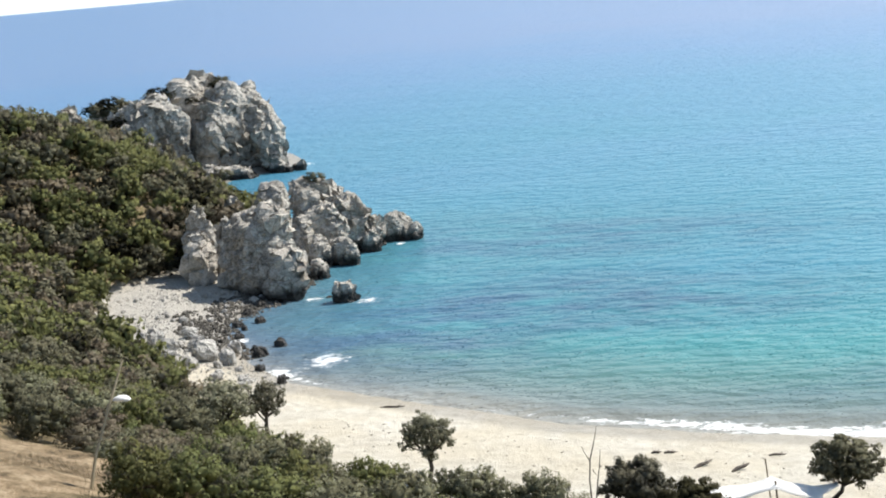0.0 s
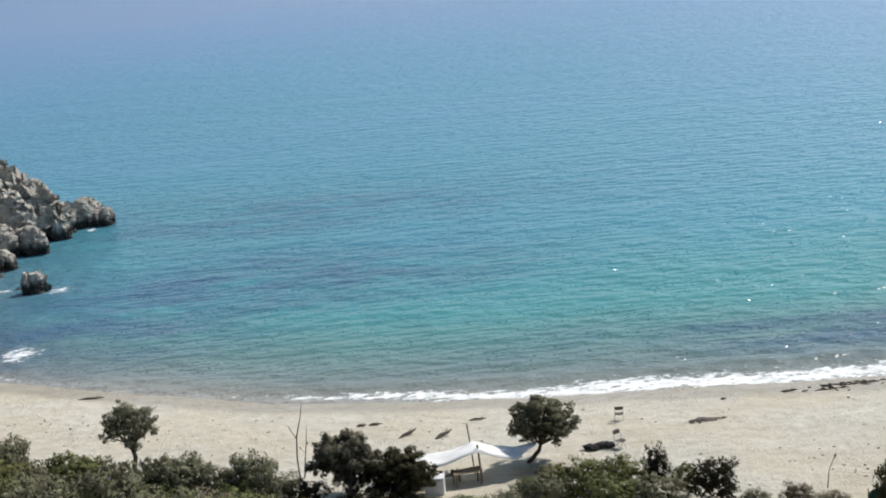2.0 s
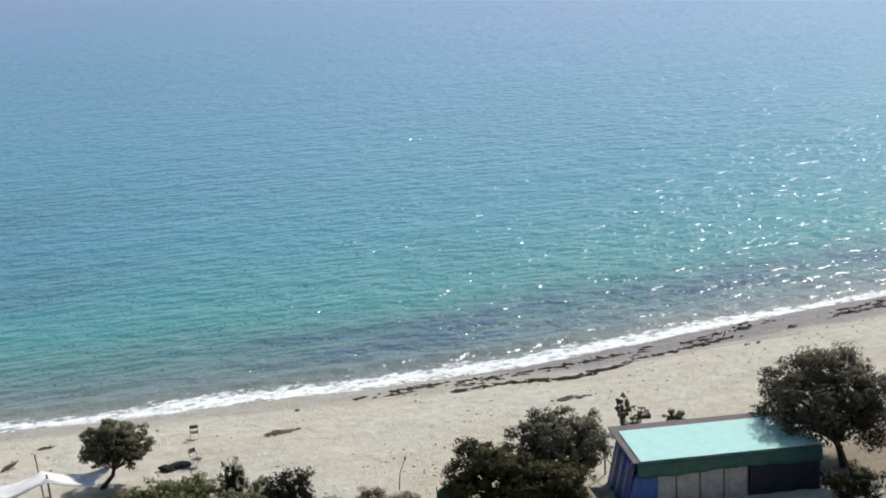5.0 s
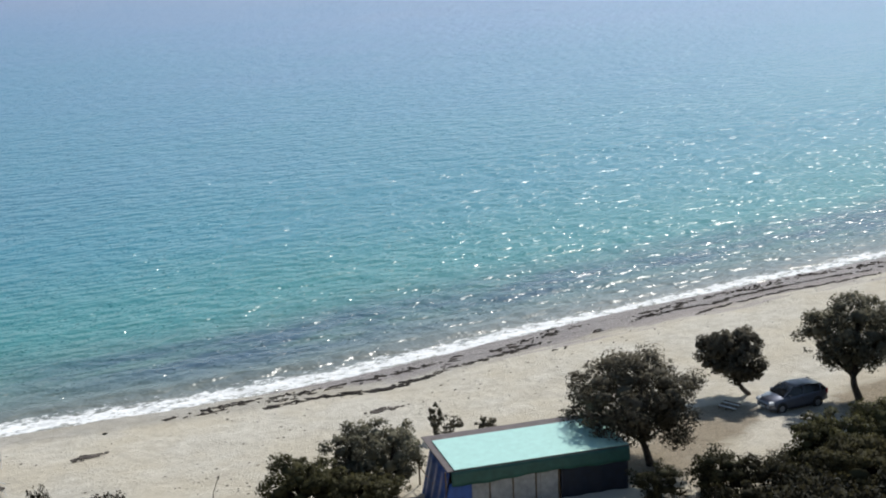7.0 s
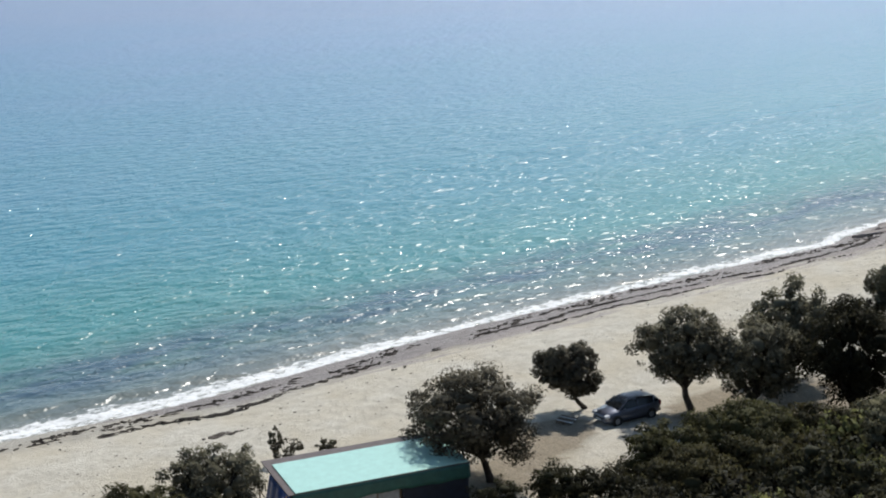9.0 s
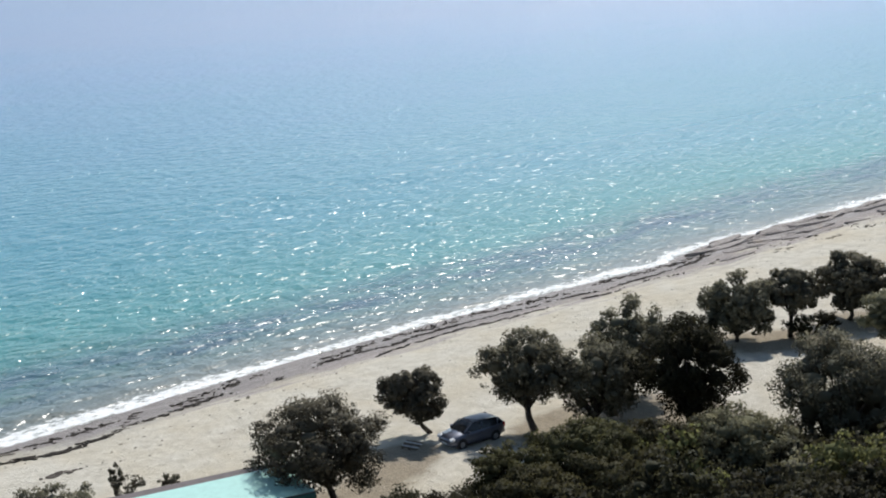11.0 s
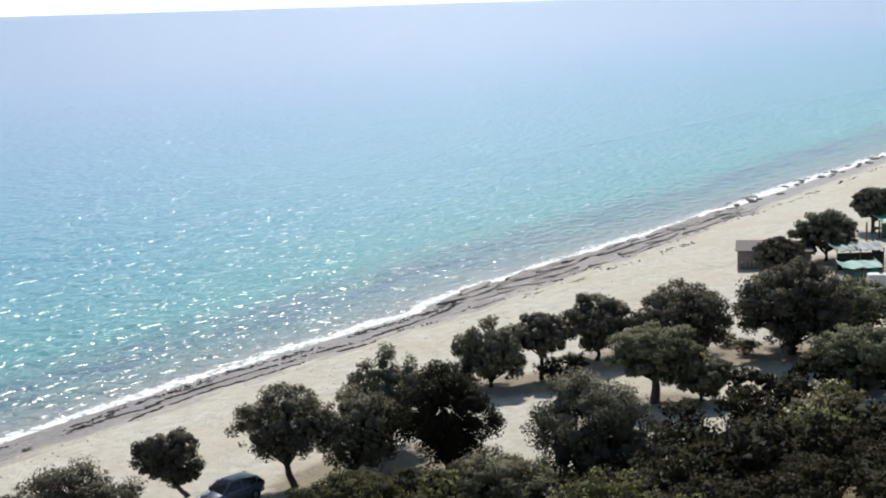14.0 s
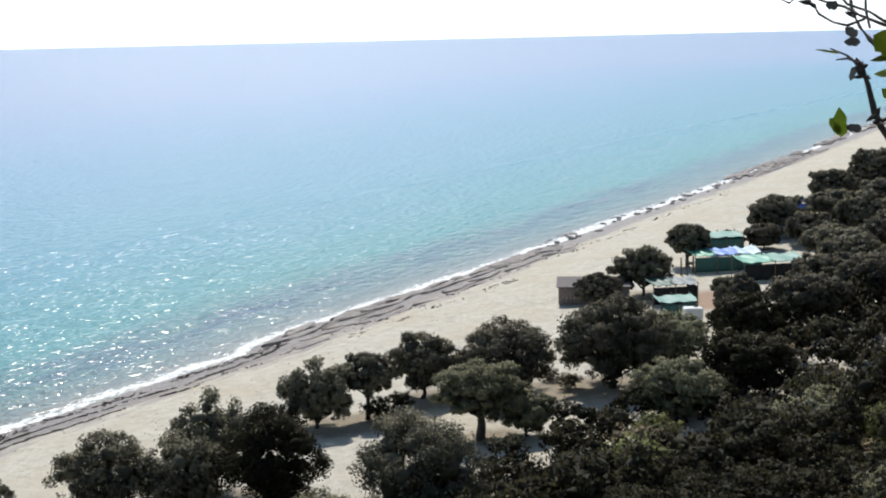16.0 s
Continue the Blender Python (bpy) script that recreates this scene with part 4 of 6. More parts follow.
for x, y, h, w, kind in ((38.9, 49.6, 2.2, 3.0, 1), (41.6, 48.4, 2.7, 3.4, 1), (42.2, 49.0, 2.0, 3.2, 1), (43.3, 47.3, 2.4, 3.6, 1), (45.3, 47.6, 2.0, 3.2, 1), (83.4, 53.4, 2.3, 2.8, 1), (77.8, 58.0, 2.6, 3.2, 1), (87.0, 53.6, 1.8, 2.4, 1), (97.5, 44.5, 1.6, 2.4, 3), (99.5, 47.0, 1.2, 2.0, 3)):
    shrub(x, y, w, h, kind, random.randrange(3), "bushes by the track")
# the slope down to the beach and the headland
def bare_place(x, y, room=0.0):
    """The dry shoulder of soil that carries no scrub."""
    return math.hypot((x + 24.5) * 0.8 + 0.25 * (y - 46), (y - 46) * 0.5) < 3.0 + 0.9 * room


for _ in range(26000):
    az, D = radians(random.uniform(-1, 31)), 252 * math.sqrt(random.uniform(0.03, 1))
    x, y = -D * math.sin(az), D * math.cos(az)
    w = random.uniform(1.8, 3.6) + (0.012 * D if D > 95 else 0.0)
    h = w * random.uniform(0.6, 0.92)
    hill = float(inside(TOE, x, y))
    if hill < 0.4 or D < 44 or len(PLANTED) > 1750:
        continue
    if bare_place(x, y, 0.6 * w) or abs(x + 56.5 - 0.25 * (y - 128)) < 1.2 and 122 < y < 134:
        continue
    if math.hypot(x + 72, y - 222) < 13 or math.hypot(x + 80, y - 213) < 7:
        continue
    if free(x, y, w, 0.29 if D < 95 else 0.215):
        kind = random.choices((0, 1, 2, 3), (6, 2, 4, 2) if D > 95 else (3, 0.6, 7, 1.4))[0]
        shrub(x, y, w, h, kind, random.randrange(3), single=D < 74)
# bushes that grow out of the cliff and its shoulder
for x, y, z, w in ((-92, 224, 9.6, 6), (-87, 221, 9.2, 6), (-84, 226, 11.0, 5), (-95, 230, 9.8, 6), (-86.5, 217, 8.0, 7), (-89, 214, 7.0, 7), (-84.5, 213.5, 6.0, 6), (-86, 219.5, 10.5, 6), (-89.5, 222.5, 11, 6), (-83.6, 218.5, 9.0, 5), (-82.5, 212.5, 3.0, 5), (-80, 210.5, 1.6, 5), (-76, 211, 0.8, 4.6), (-82, 224, 12.6, 4.6), (-79.4, 224.5, 13.4, 3.4), (-71.8, 224.5, 13.6, 3.4), (-75, 220.5, 11.6, 3.0), (-80, 230, 13.0, 5), (-71.5, 227, 14.0, 3.5), (-84, 208, 3.0, 5), (-85.5, 222, 10.2, 5), (-82.5, 224, 12.0, 4), (-79, 223, 12.6, 3),
                   (-60.5, 168, 4.2, 5.0), (-57, 168, 4.0, 4.8), (-54, 168.5, 3.4, 4.6), (-51.2, 167, 2.6, 4.4), (-48.4, 164.5, 1.4, 3.6), (-63, 172, 4.2, 5.2), (-66, 176, 4.0, 5.6), (-60, 174, 3.8, 5.0), (-57, 172, 4.0, 4.4), (-70, 182, 3.4, 5.6), (-64.5, 180, 3.6, 5.2), (-60.5, 178, 2.8, 4.4), (-53, 164, 2.4, 4.0), (-56, 163, 3.0, 4.4), (-72, 194, 2.0, 5), (-69, 200, 0.8, 4.6), (-78, 207, 1.2, 5), (-73, 208, 0.8, 5), (-67, 208, 0.6, 4), (-75, 204, 1.0, 5), (-38.2, 151, 7.6, 3.0), (-49.5, 135, 1.6, 4.0), (-49.4, 139, 3.0, 4.2), (-46.8, 140.4, 3.8, 3.4), (-44.6, 139.6, 3.6, 2.6), (-51, 142, 3.6, 4.4), (-48.0, 144, 3.2, 3.8), (-94, 212, 9.5, 5), (-89, 203, 7, 4), (-80, 202, 2.5, 5)):
    kind = random.choice((1, 1, 2, 3))
    V, F, N = SHRUBS[kind, random.randrange(3)][0]
    FAR_SCRUB[kind].append((V * (w / 2, w / 2, w / 2.6) + (x, y, z), F, N))
# scrub below the track and on the near slope
SOUTH = [(40, 49), (47, 48), (54, 46.5), (59, 44.5), (68, 41), (78, 41), (88, 39.5), (97, 38), (108, 36), (120, 37), (131, 38.5), (150, 37), (190, 38), (260, 44), (260, -10), (30, -10), (22, 10), (30, 32)]
south = 0
for _ in range(9000):
    D = random.uniform(15, 70) if random.random() < 0.5 else random.uniform(60, 262)
    az = radians(random.uniform(34, 82))
    x, y = D * math.sin(az), D * math.cos(az)
    w = random.uniform(2.8, 5.2) if D > 48 else random.uniform(1.3, 2.3)
    if float(inside(SOUTH, x, y)) < 0.4 * w or not free(x, y, w, 0.3):
        continue
    south += 1
    shrub(x, y, w, w * random.uniform(0.62, 0.88), random.choices((0, 1, 2, 3), (0.6, 9, 0.3, 0.1))[0], random.randrange(3), "scrub below the track", D < 84 and south < 105)
for i, name in enumerate(("green_scrub", "dark_scrub", "olive_scrub", "dry_scrub")):
    base, V, F, N = 0, [], [], []
    for v, f, n in FAR_SCRUB[i]:
        V.append(v)
        F.append(f + base)
        N.append(n / np.linalg.norm(n, axis=1)[:, None])
        base += len(v)
    tagged(new(name, leafy_mesh(name, np.concatenate(V), np.concatenate(F), np.concatenate(N), (SCRUB, MASTIC, SILVER, BROWN)[i])),
           ("green", "dark green", "grey-green", "brown half-dry")[i] + " scrub covering the far hillside", "scrub", kind="stuff")


# ---- beach rock, sea weed and driftwood ----
def slab_mesh(seed):
    """A flat, broken plate of beach rock about 1 long."""
    rng = random.Random(seed)
    bm = bmesh.new()
    k = rng.randint(7, 10)
    rim = [(0.5 * math.cos(a) * rng.uniform(0.75, 1.1), 0.5 * math.sin(a) * rng.uniform(0.75, 1.1)) for a in [2 * math.pi * i / k for i in range(k)]]
    low = [bm.verts.new((x, y, -0.5)) for x, y in rim]
    mid = [bm.verts.new((x * 1.02, y * 1.02, 0.25 + rng.uniform(-0.1, 0.1))) for x, y in rim]
    top = [bm.verts.new((x * 0.88, y * 0.86, 0.5 + rng.uniform(-0.12, 0.12))) for x, y in rim]
    for a, b in ((low, mid), (mid, top)):
        for i in range(k):
            bm.faces.new((a[i], a[(i + 1) % k], b[(i + 1) % k], b[i]))
    bm.faces.new(top)
    bm.faces.new(low[::-1])
    me = bpy.data.meshes.new("slab")
    bm.to_mesh(me)
    bm.free()
    me.materials.append(LEDGE)
    return me


SLABS = [slab_mesh(i) for i in range(8)]


def beach_rock(label, x0, x1, lanes, count, seed, size=(2.2, 5.0)):
    """Plates of rock in lanes along the water's edge; a lane is (metres inland, height)."""
    rng = random.Random(seed)
    top = new("beach_rock")
    cx = (x0 + x1) / 2
    top.location = (cx, 83, 0)
    for _ in range(count):
        x = rng.uniform(x0, x1)
        inland, lift = rng.choice(lanes)
        y = np.interp(x, [p[0] for p in SHORE[:23][::-1]], [p[1] for p in SHORE[:23][::-1]]) - inland - rng.uniform(-0.35, 0.35)
        L = rng.uniform(*size)
        ob = new("slab", rng.choice(SLABS))
        ob.parent = top
        ob.matrix_basis = Matrix.Translation((x - cx, y - 83, gz(x, y) + lift)) @ pose(0, 0, 0, rng.uniform(-5, 2), rng.uniform(-3, 3), rng.uniform(-10, 12)) @ Matrix.Diagonal((L, rng.uniform(0.6, 1.5), rng.uniform(0.2, 0.36), 1))
    return tagged(top, label, "rock", kind="structure")


beach_rock("brown-grey plates of beach rock at the water's edge", 107, 172, ((0.2, 0.1), (0.8, 0.12), (2.0, 0.06), (2.4, 0.08), (4.6, 0.02), (4.9, 0.05), (6.2, -0.04)), 120, 3, (3.5, 9.0))
beach_rock("dark wet rocks strung along the foam", 172, 262, ((-2.2, 0.12), (-1.4, 0.16), (-0.4, 0.16), (0.8, 0.1), (1.6, 0.02)), 60, 5, (0.4, 1.5))
beach_rock("broad dark shelf of rock in the shallow water", 266, 330, ((-3.0, 0.2), (-2.0, 0.3), (-0.8, 0.3), (0.4, 0.25), (1.8, 0.15), (3.2, 0.05)), 190, 7, (1.5, 6.0))
beach_rock("far dark shelf of rock in the shallow water", 345, 450, ((-2.5, 0.35), (-1.0, 0.3), (0.6, 0.3)), 80, 9, (3.0, 9.0))
WEED = plain("dry_black_seaweed", (0.045, 0.036, 0.028), 0.9, vary=0.4, size=8, relief=0.02)


def seaweed(name, label, lines, seed, small=False):
    """Clumps of torn weed in wavering lines: (x0, x1, metres inland, spread, clumps)."""
    rng = np.random.RandomState(seed)
    bv, bf = ICO[1]
    V, F, base = [], [], 0
    sx, sy = [p[0] for p in SHORE[:23][::-1]], [p[1] for p in SHORE[:23][::-1]]
    for x0, x1, inland, spread, count in lines:
        X = rng.uniform(x0, x1, count)
        wob = np.array([noise.fractal((x * 0.13, inland, 4.0), 1.0, 2.0, 3) for x in X])
        gate = np.array([noise.noise((x * 0.16, inland * 2, 9.0)) for x in X])
        Y = np.interp(X, sx, sy) - inland - wob * 1.1 + rng.normal(size=count) * spread
        ok = gate > rng.uniform(-0.35, 0.15, count)
        for x, y, z in zip(X[ok], Y[ok], ground(X[ok], Y[ok])):
            L, b, h = rng.uniform(0.04, 0.13) if small else rng.uniform(0.1, 0.24) * rng.choice((0.7, 1.0, 2.6)), rng.uniform(0.03, 0.06) if small else rng.uniform(0.04, 0.09), rng.uniform(0.02, 0.03) if small else rng.uniform(0.03, 0.08)
            a = rng.normal() * 0.3 - 0.15
            p = bv * (L, b, h) * rng.uniform(0.6, 1.25, (len(bv), 1))
            p = np.stack([p[:, 0] * math.cos(a) - p[:, 1] * math.sin(a), p[:, 0] * math.sin(a) + p[:, 1] * math.cos(a), p[:, 2]], 1)
            V.append(p + (x, y, z + 0.03))
            F.append(bf + base)
            base += len(bv)
    tagged(new(name, mesh_from(name, np.concatenate(V), np.concatenate(F), WEED)), label, "seaweed", kind="stuff")


seaweed("seaweed", "black lines of dry seaweed along the beach", (
    (27, 110, 1.6, 0.35, 620), (30, 46, 4.6, 0.18, 300), (46, 108, 3.6, 0.12, 620), (50, 108, 5.2, 0.1, 420), (20, 34, 3.0, 0.4, 60), (108, 240, 6.5, 0.5, 220), (110, 150, 9.5, 0.4, 90)), 1)
seaweed("beach_litter", "small dark scraps scattered over the sand", (
    (-25, 110, 6.5, 1.2, 160), (-25, 60, 10.0, 1.6, 130), (-20, 30, 14, 2.0, 90), (15, 50, 17, 3.5, 160), (60, 120, 12, 3, 110)), 2, True)


def driftwood(x, y, length, turn, tilt, thick, label):
    bm = bmesh.new()
    tube(bm, [(-0.5 * length, 0, 0), (-0.15 * length, 0.06, 0.03), (0.2 * length, -0.04, 0.02), (0.5 * length, 0.05, 0.0)], [thick * 0.6, thick, thick * 0.8, thick * 0.3], 7)
    tube(bm, [(0.1 * length, 0, 0), (0.25 * length, 0.14, 0.05), (0.32 * length, 0.24, 0.1)], [thick * 0.5, thick * 0.35, thick * 0.12], 6)
    ob = part("driftwood", bm, DRIFT, None)
    ob.matrix_basis = pose(x, y, gz(x, y) + thick * 0.6 + 0.5 * length * abs(math.sin(radians(tilt))), 0, tilt, turn)
    tagged(ob, label, "driftwood", "driftwood on the sand")


driftwood(1.35, 76.7, 1.4, 40, -8, 0.11, "short dark driftwood log on the sand")
driftwood(3.4, 75.9, 1.3, 38, -8, 0.12, "short dark driftwood log on the sand")
driftwood(5.65, 79.1, 1.0, 4, 0, 0.07, "thin grey driftwood stick on the sand")
driftwood(-1.3, 79.9, 0.6, 10, 0, 0.09, "small dark driftwood stump on the sand")
driftwood(-0.5, 79.9, 0.7, 5, 0, 0.09, "small dark driftwood stump on the sand")
driftwood(11.3, 77.4, 0.5, 15, 0, 0.1, "small dark driftwood stump on the sand")
driftwood(-19.5, 92.0, 1.8, 3, 0, 0.08, "long thin driftwood stick near the water")
driftwood(54.6, 63.8, 1.1, 15, -6, 0.09, "short driftwood branch behind the car")
for x, y, w, label in ((18.2, 74.2, 1.6, "flat brown heap of seaweed and wood on the sand"), (35.2, 71.0, 2.0, "low grey heap of old seaweed on the sand")):
    rng = np.random.RandomState(int(x))
    bv, bf = ICO[1]
    V = np.concatenate([bv * (rng.uniform(0.08, 0.3), rng.uniform(0.05, 0.12), rng.uniform(0.03, 0.06)) * rng.uniform(0.6, 1.3, (12, 1)) + (rng.normal() * w * 0.26, rng.normal() * 0.16, 0.04) for _ in range(34)])
    F = np.concatenate([bf + 12 * i for i in range(34)])
    ob = new("wrack_heap", mesh_from("wrack_heap", V, F, DRIFT))
    ob.location = (x, y, gz(x, y))
    tagged(ob, label, "seaweed")


# ---- the beach hut with the turquoise roof ----
def rod(name, parent, a, b, r, material, label="", sides=6):
    return part(name, tube(bmesh.new(), [a, b], [r, r], sides), material, parent, label)


def slab_part(name, parent, centre, size, material, label="", turn=None, bevel=0.0):
    return part(name, box(bmesh.new(), centre, size, turn, bevel), material, parent, label)


def cloth(name, parent, fn, nu, nv, material, label="", thick=0.02):
    """A sheet with folds: fn(u, v) gives its place."""
    bm = bmesh.new()
    g = [[bm.verts.new(fn(i / nu, j / nv)) for i in range(nu + 1)] for j in range(nv + 1)]
    for j in range(nv):
        for i in range(nu):
            bm.faces.new((g[j][i], g[j][i + 1], g[j + 1][i + 1], g[j + 1][i]))
    bm.normal_update()
    bmesh.ops.solidify(bm, geom=bm.faces[:], thickness=thick)
    return part(name, bm, material, parent, label, smooth=True)


def beach_hut():
    hut = new("beach_hut")
    hut.matrix_basis = pose(30.1, 54.1, 1.72, 0, 0, -13.4)
    L, W, H = 9.1, 4.6, 2.45
    tilt = Matrix.Rotation(radians(0.8), 4, "X")
    slab_part("roof", hut, (L / 2 - 0.02, W / 2 + 0.06, H), (L + 0.2, W + 0.12, 0.06), SLATE, "grey-brown felt roof", tilt, 0.02)
    slab_part("roof_sheet", hut, (L / 2 + 0.12, W / 2 - 0.36, H + 0.07), (L - 0.2, W - 0.7, 0.035), MINT, "pale turquoise sheet over the roof", tilt, 0.01)
    cloth("valance", hut, lambda u, v: (0.05 + u * L, -0.06 - 0.05 * math.sin(u * 40) * v, H - 0.02 - 0.72 * v - 0.05 * math.sin(u * 9) * v), 60, 4, TEAL, "dark green tarpaulin hanging from the front edge")
    cloth("side_valance", hut, lambda u, v: (L + 0.06 + 0.04 * math.sin(u * 20) * v, u * W, H - 0.02 - 0.7 * v), 24, 4, TEAL, "dark green tarpaulin hanging at the end")
    cloth("wall_sheet", hut, lambda u, v: (-0.02 - 0.5 * v + 0.06 * math.sin(u * 22) * (0.3 + v), 0.05 + u * (W - 1.2), H - 0.12 - v * (H - 0.15)), 40, 6, BLUE, "bright blue tarpaulin wall with folds")
    cloth("corner_sheet", hut, lambda u, v: (-0.05 - 0.45 * v * (1 - u) + u * 1.1, 0.0 - 0.05 * math.sin(u * 12) * v, H - 0.6 - v * (H - 0.65)), 14, 5, BLUE, "bright blue tarpaulin at the corner")
    for i in range(4):
        slab_part("panel", hut, (1.4 + i * 1.17, 0.12, 0.85), (1.1, 0.04, 1.7), GREY_PANEL, "dull grey-white wall panel", bevel=0.01)
        slab_part("panel_strip", hut, (1.99 + i * 1.17, 0.1, 0.85), (0.05, 0.06, 1.7), WOOD)
    # a navy sheet added in place of the dark shade inside the open end
    cloth("shade_sheet", hut, lambda u, v: (5.6 + u * 3.5, 0.06 + 0.05 * math.sin(u * 19) * v, H - 0.6 - v * (H - 0.65)), 24, 5, OPENING_SHADE, "dark navy sheet standing for the shade in the open end")
    slab_part("back_wall", hut, (L / 2, W - 0.15, 1.15), (L - 0.6, 0.06, 2.3), WOOD)
    slab_part("end_wall", hut, (L - 0.1, W / 2, 1.15), (0.06, W - 0.5, 2.3), DARK)
    slab_part("floor_boards", hut, (L / 2, W / 2, 0.03), (L - 0.4, W - 0.4, 0.06), WOOD)
    for x, y in ((-0.3, W + 0.02), (-0.2, 0.1), (L - 0.1, 0.1), (L - 0.1, W - 0.1), (L / 2, 0.14), (L / 2, W - 0.1)):
        rod("post", hut, (x, y, -0.2), (x, y, H - 0.04), 0.045, WOOD)
    rod("rail", hut, (-0.3, W + 0.02, 1.0), (-0.2, 0.1, 1.0), 0.03, WOOD)
    tagged(hut, "beach hut with turquoise roof sheet and blue tarpaulin walls", "hut")


beach_hut()


def dry_grass():
    """Straw-coloured tufts on the bare shoulder of the slope."""
    rng = np.random.RandomState(6)
    V, F = [], []
    for _ in range(900):
        cx, cy = -24.5 + rng.normal() * 3.6, 46 + rng.normal() * 5.5
        z = gz(cx, cy)
        for _ in range(14):
            x, y = cx + rng.normal() * 0.12, cy + rng.normal() * 0.12
            dx, dy, h = rng.normal() * 0.1, rng.normal() * 0.1, rng.uniform(0.12, 0.4)
            V += [(x - 0.012, y, z - 0.15), (x + 0.012, y, z - 0.15), (x + dx, y + dy, z + h)]
    F = np.arange(len(V)).reshape(-1, 3)
    tagged(new("dry_grass", mesh_from("dry_grass", np.array(V), F, STRAW)), "dry straw-coloured grass on the slope", "grass", kind="stuff")


dry_grass()


def net_fence():
    top = new("net_fence")
    top.matrix_basis = pose(21.9, 58.9, gz(21.9, 58.9), 0, 0, 18)
    cloth("net", top, lambda u, v: (u * 2.6, 0.05 * math.sin(u * 14), 1.35 * (1 - v) * (0.55 + 0.45 * u) + 0.05), 20, 4, plain("green_netting", (0.02, 0.13, 0.1), 0.8), "dark green netting")
    for x, h in ((0.02, 1.0), (0.9, 1.1), (1.8, 1.3), (2.6, 1.45)):
        rod("post", top, (x, 0.03, -0.2), (x, 0.03, h), 0.03, WOOD)
    tagged(top, "leaning dark green net fence beside the bushes", "fence")


net_fence()


# ---- the white canopy and what stands under it ----
def canopy():
    top = new("shade_canopy")
    ox, oy = 3.6, 68.6
    z0 = gz(ox, oy)
    top.location = (ox, oy, z0)

    def sail(u, v):
        x = -4.1 + 8.3 * u
        narrow = 1 - 0.72 * max(0.0, (u - 0.72) / 0.28) ** 1.3 - 0.45 * max(0.0, (0.25 - u) / 0.25)
        y = -0.35 + 0.45 + (v - 0.55) * 2.2 * narrow - 0.4 * max(0.0, u - 0.7)
        d1 = math.hypot(x - 1.2, (y + 0.85) * 1.0)
        d2 = math.hypot(x - 0.9, y - 0.3)
        z = 0.9 + 0.55 * math.exp(-d1 / 1.0) + 0.7 * math.exp(-d2 / 1.3) + 0.5 * max(0.0, 0.4 - u) + 0.95 * max(0.0, u - 0.86) / 0.14 * 0.55
        z += 0.3 * math.sin(math.pi * u) ** 2 * (1 - v) + 0.06 * math.sin(u * 26 + v * 5) * 0.5
        return (x, y, z)
    cloth("sail", top, sail, 48, 18, CANVAS, "white canvas sheet sagging between poles", 0.015)
    cloth("front_flap", top, lambda u, v: (sail(0.3 + 0.6 * u, 0)[0], sail(0.3 + 0.6 * u, 0)[1] - 0.03 - 0.06 * v, sail(0.3 + 0.6 * u, 0)[2] - (0.05 + 0.2 * abs(u - 0.5)) * v), 24, 3, CANVAS, "canvas flap hanging from the front edge", 0.012)
    rod("pole", top, (1.2, -1.1, -0.2), (1.08, -0.85, 2.05), 0.05, WOOD)
    rod("pole", top, (0.95, 0.35, -0.2), (0.72, 0.45, 2.75), 0.035, WOOD)
    rod("pole", top, (-3.9, -0.1, -0.2), (-4.0, -0.2, 1.6), 0.04, WOOD)
    rod("rope", top, (3.9, -0.6, 1.75), (4.3, 1.0, 1.9), 0.012, WOOD)
    tagged(top, "white canvas canopy on rough wooden poles", "canopy")


canopy()


def wooden_table(x, y, turn, L=1.5, W=0.7, H=0.8):
    top = new("wooden_table")
    top.matrix_basis = pose(x, y, gz(x, y), 0, 0, turn)
    for i in range(4):
        slab_part("board", top, (0, -W / 2 + W / 8 + i * W / 4, H), (L, W / 4 - 0.015, 0.04), WOOD, "", None, 0.006)
    for sx in (-1, 1):
        for sy in (-1, 1):
            slab_part("leg", top, (sx * (L / 2 - 0.1), sy * (W / 2 - 0.06), H / 2 - 0.03), (0.07, 0.07, H + 0.02), WOOD)
    slab_part("stretcher", top, (0, W / 2 - 0.06, H - 0.1), (L - 0.2, 0.03, 0.1), WOOD)
    tagged(top, "rough wooden table standing under the canopy", "table")


wooden_table(4.0, 67.3, 12)


def bench(x, y, turn, L=1.5):
    top = new("bench")
    top.matrix_basis = pose(x, y, gz(x, y), 0, 0, turn)
    for i in range(3):
        slab_part("slat", top, (0, -0.15 + i * 0.15, 0.45), (L, 0.12, 0.035), WOOD, "", None, 0.006)
    for sx in (-1, 1):
        slab_part("leg", top, (sx * (L / 2 - 0.12), 0, 0.21), (0.08, 0.36, 0.46), WOOD)
    tagged(top, "low slatted wooden bench under the canopy", "bench")


bench(3.0, 67.9, 8)
for i, (x, y, c) in enumerate(((2.7, 67.95, DARK), (3.0, 67.9, WHITE), (3.3, 67.95, DARK), (3.45, 67.85, WHITE))):
    bm = bmesh.new()
    tube(bm, [(0, 0, 0), (0, 0, 0.04), (0, 0, 0.2), (0, 0, 0.24)], [0.07, 0.1, 0.11, 0.08], 10)
    ob = part("bucket", bm, c, None, smooth=True)
    ob.location = (x, y, gz(x, y) + 0.468)
    tagged(ob, ("black" if c is DARK else "white") + " plastic bucket standing on the bench", "bucket")


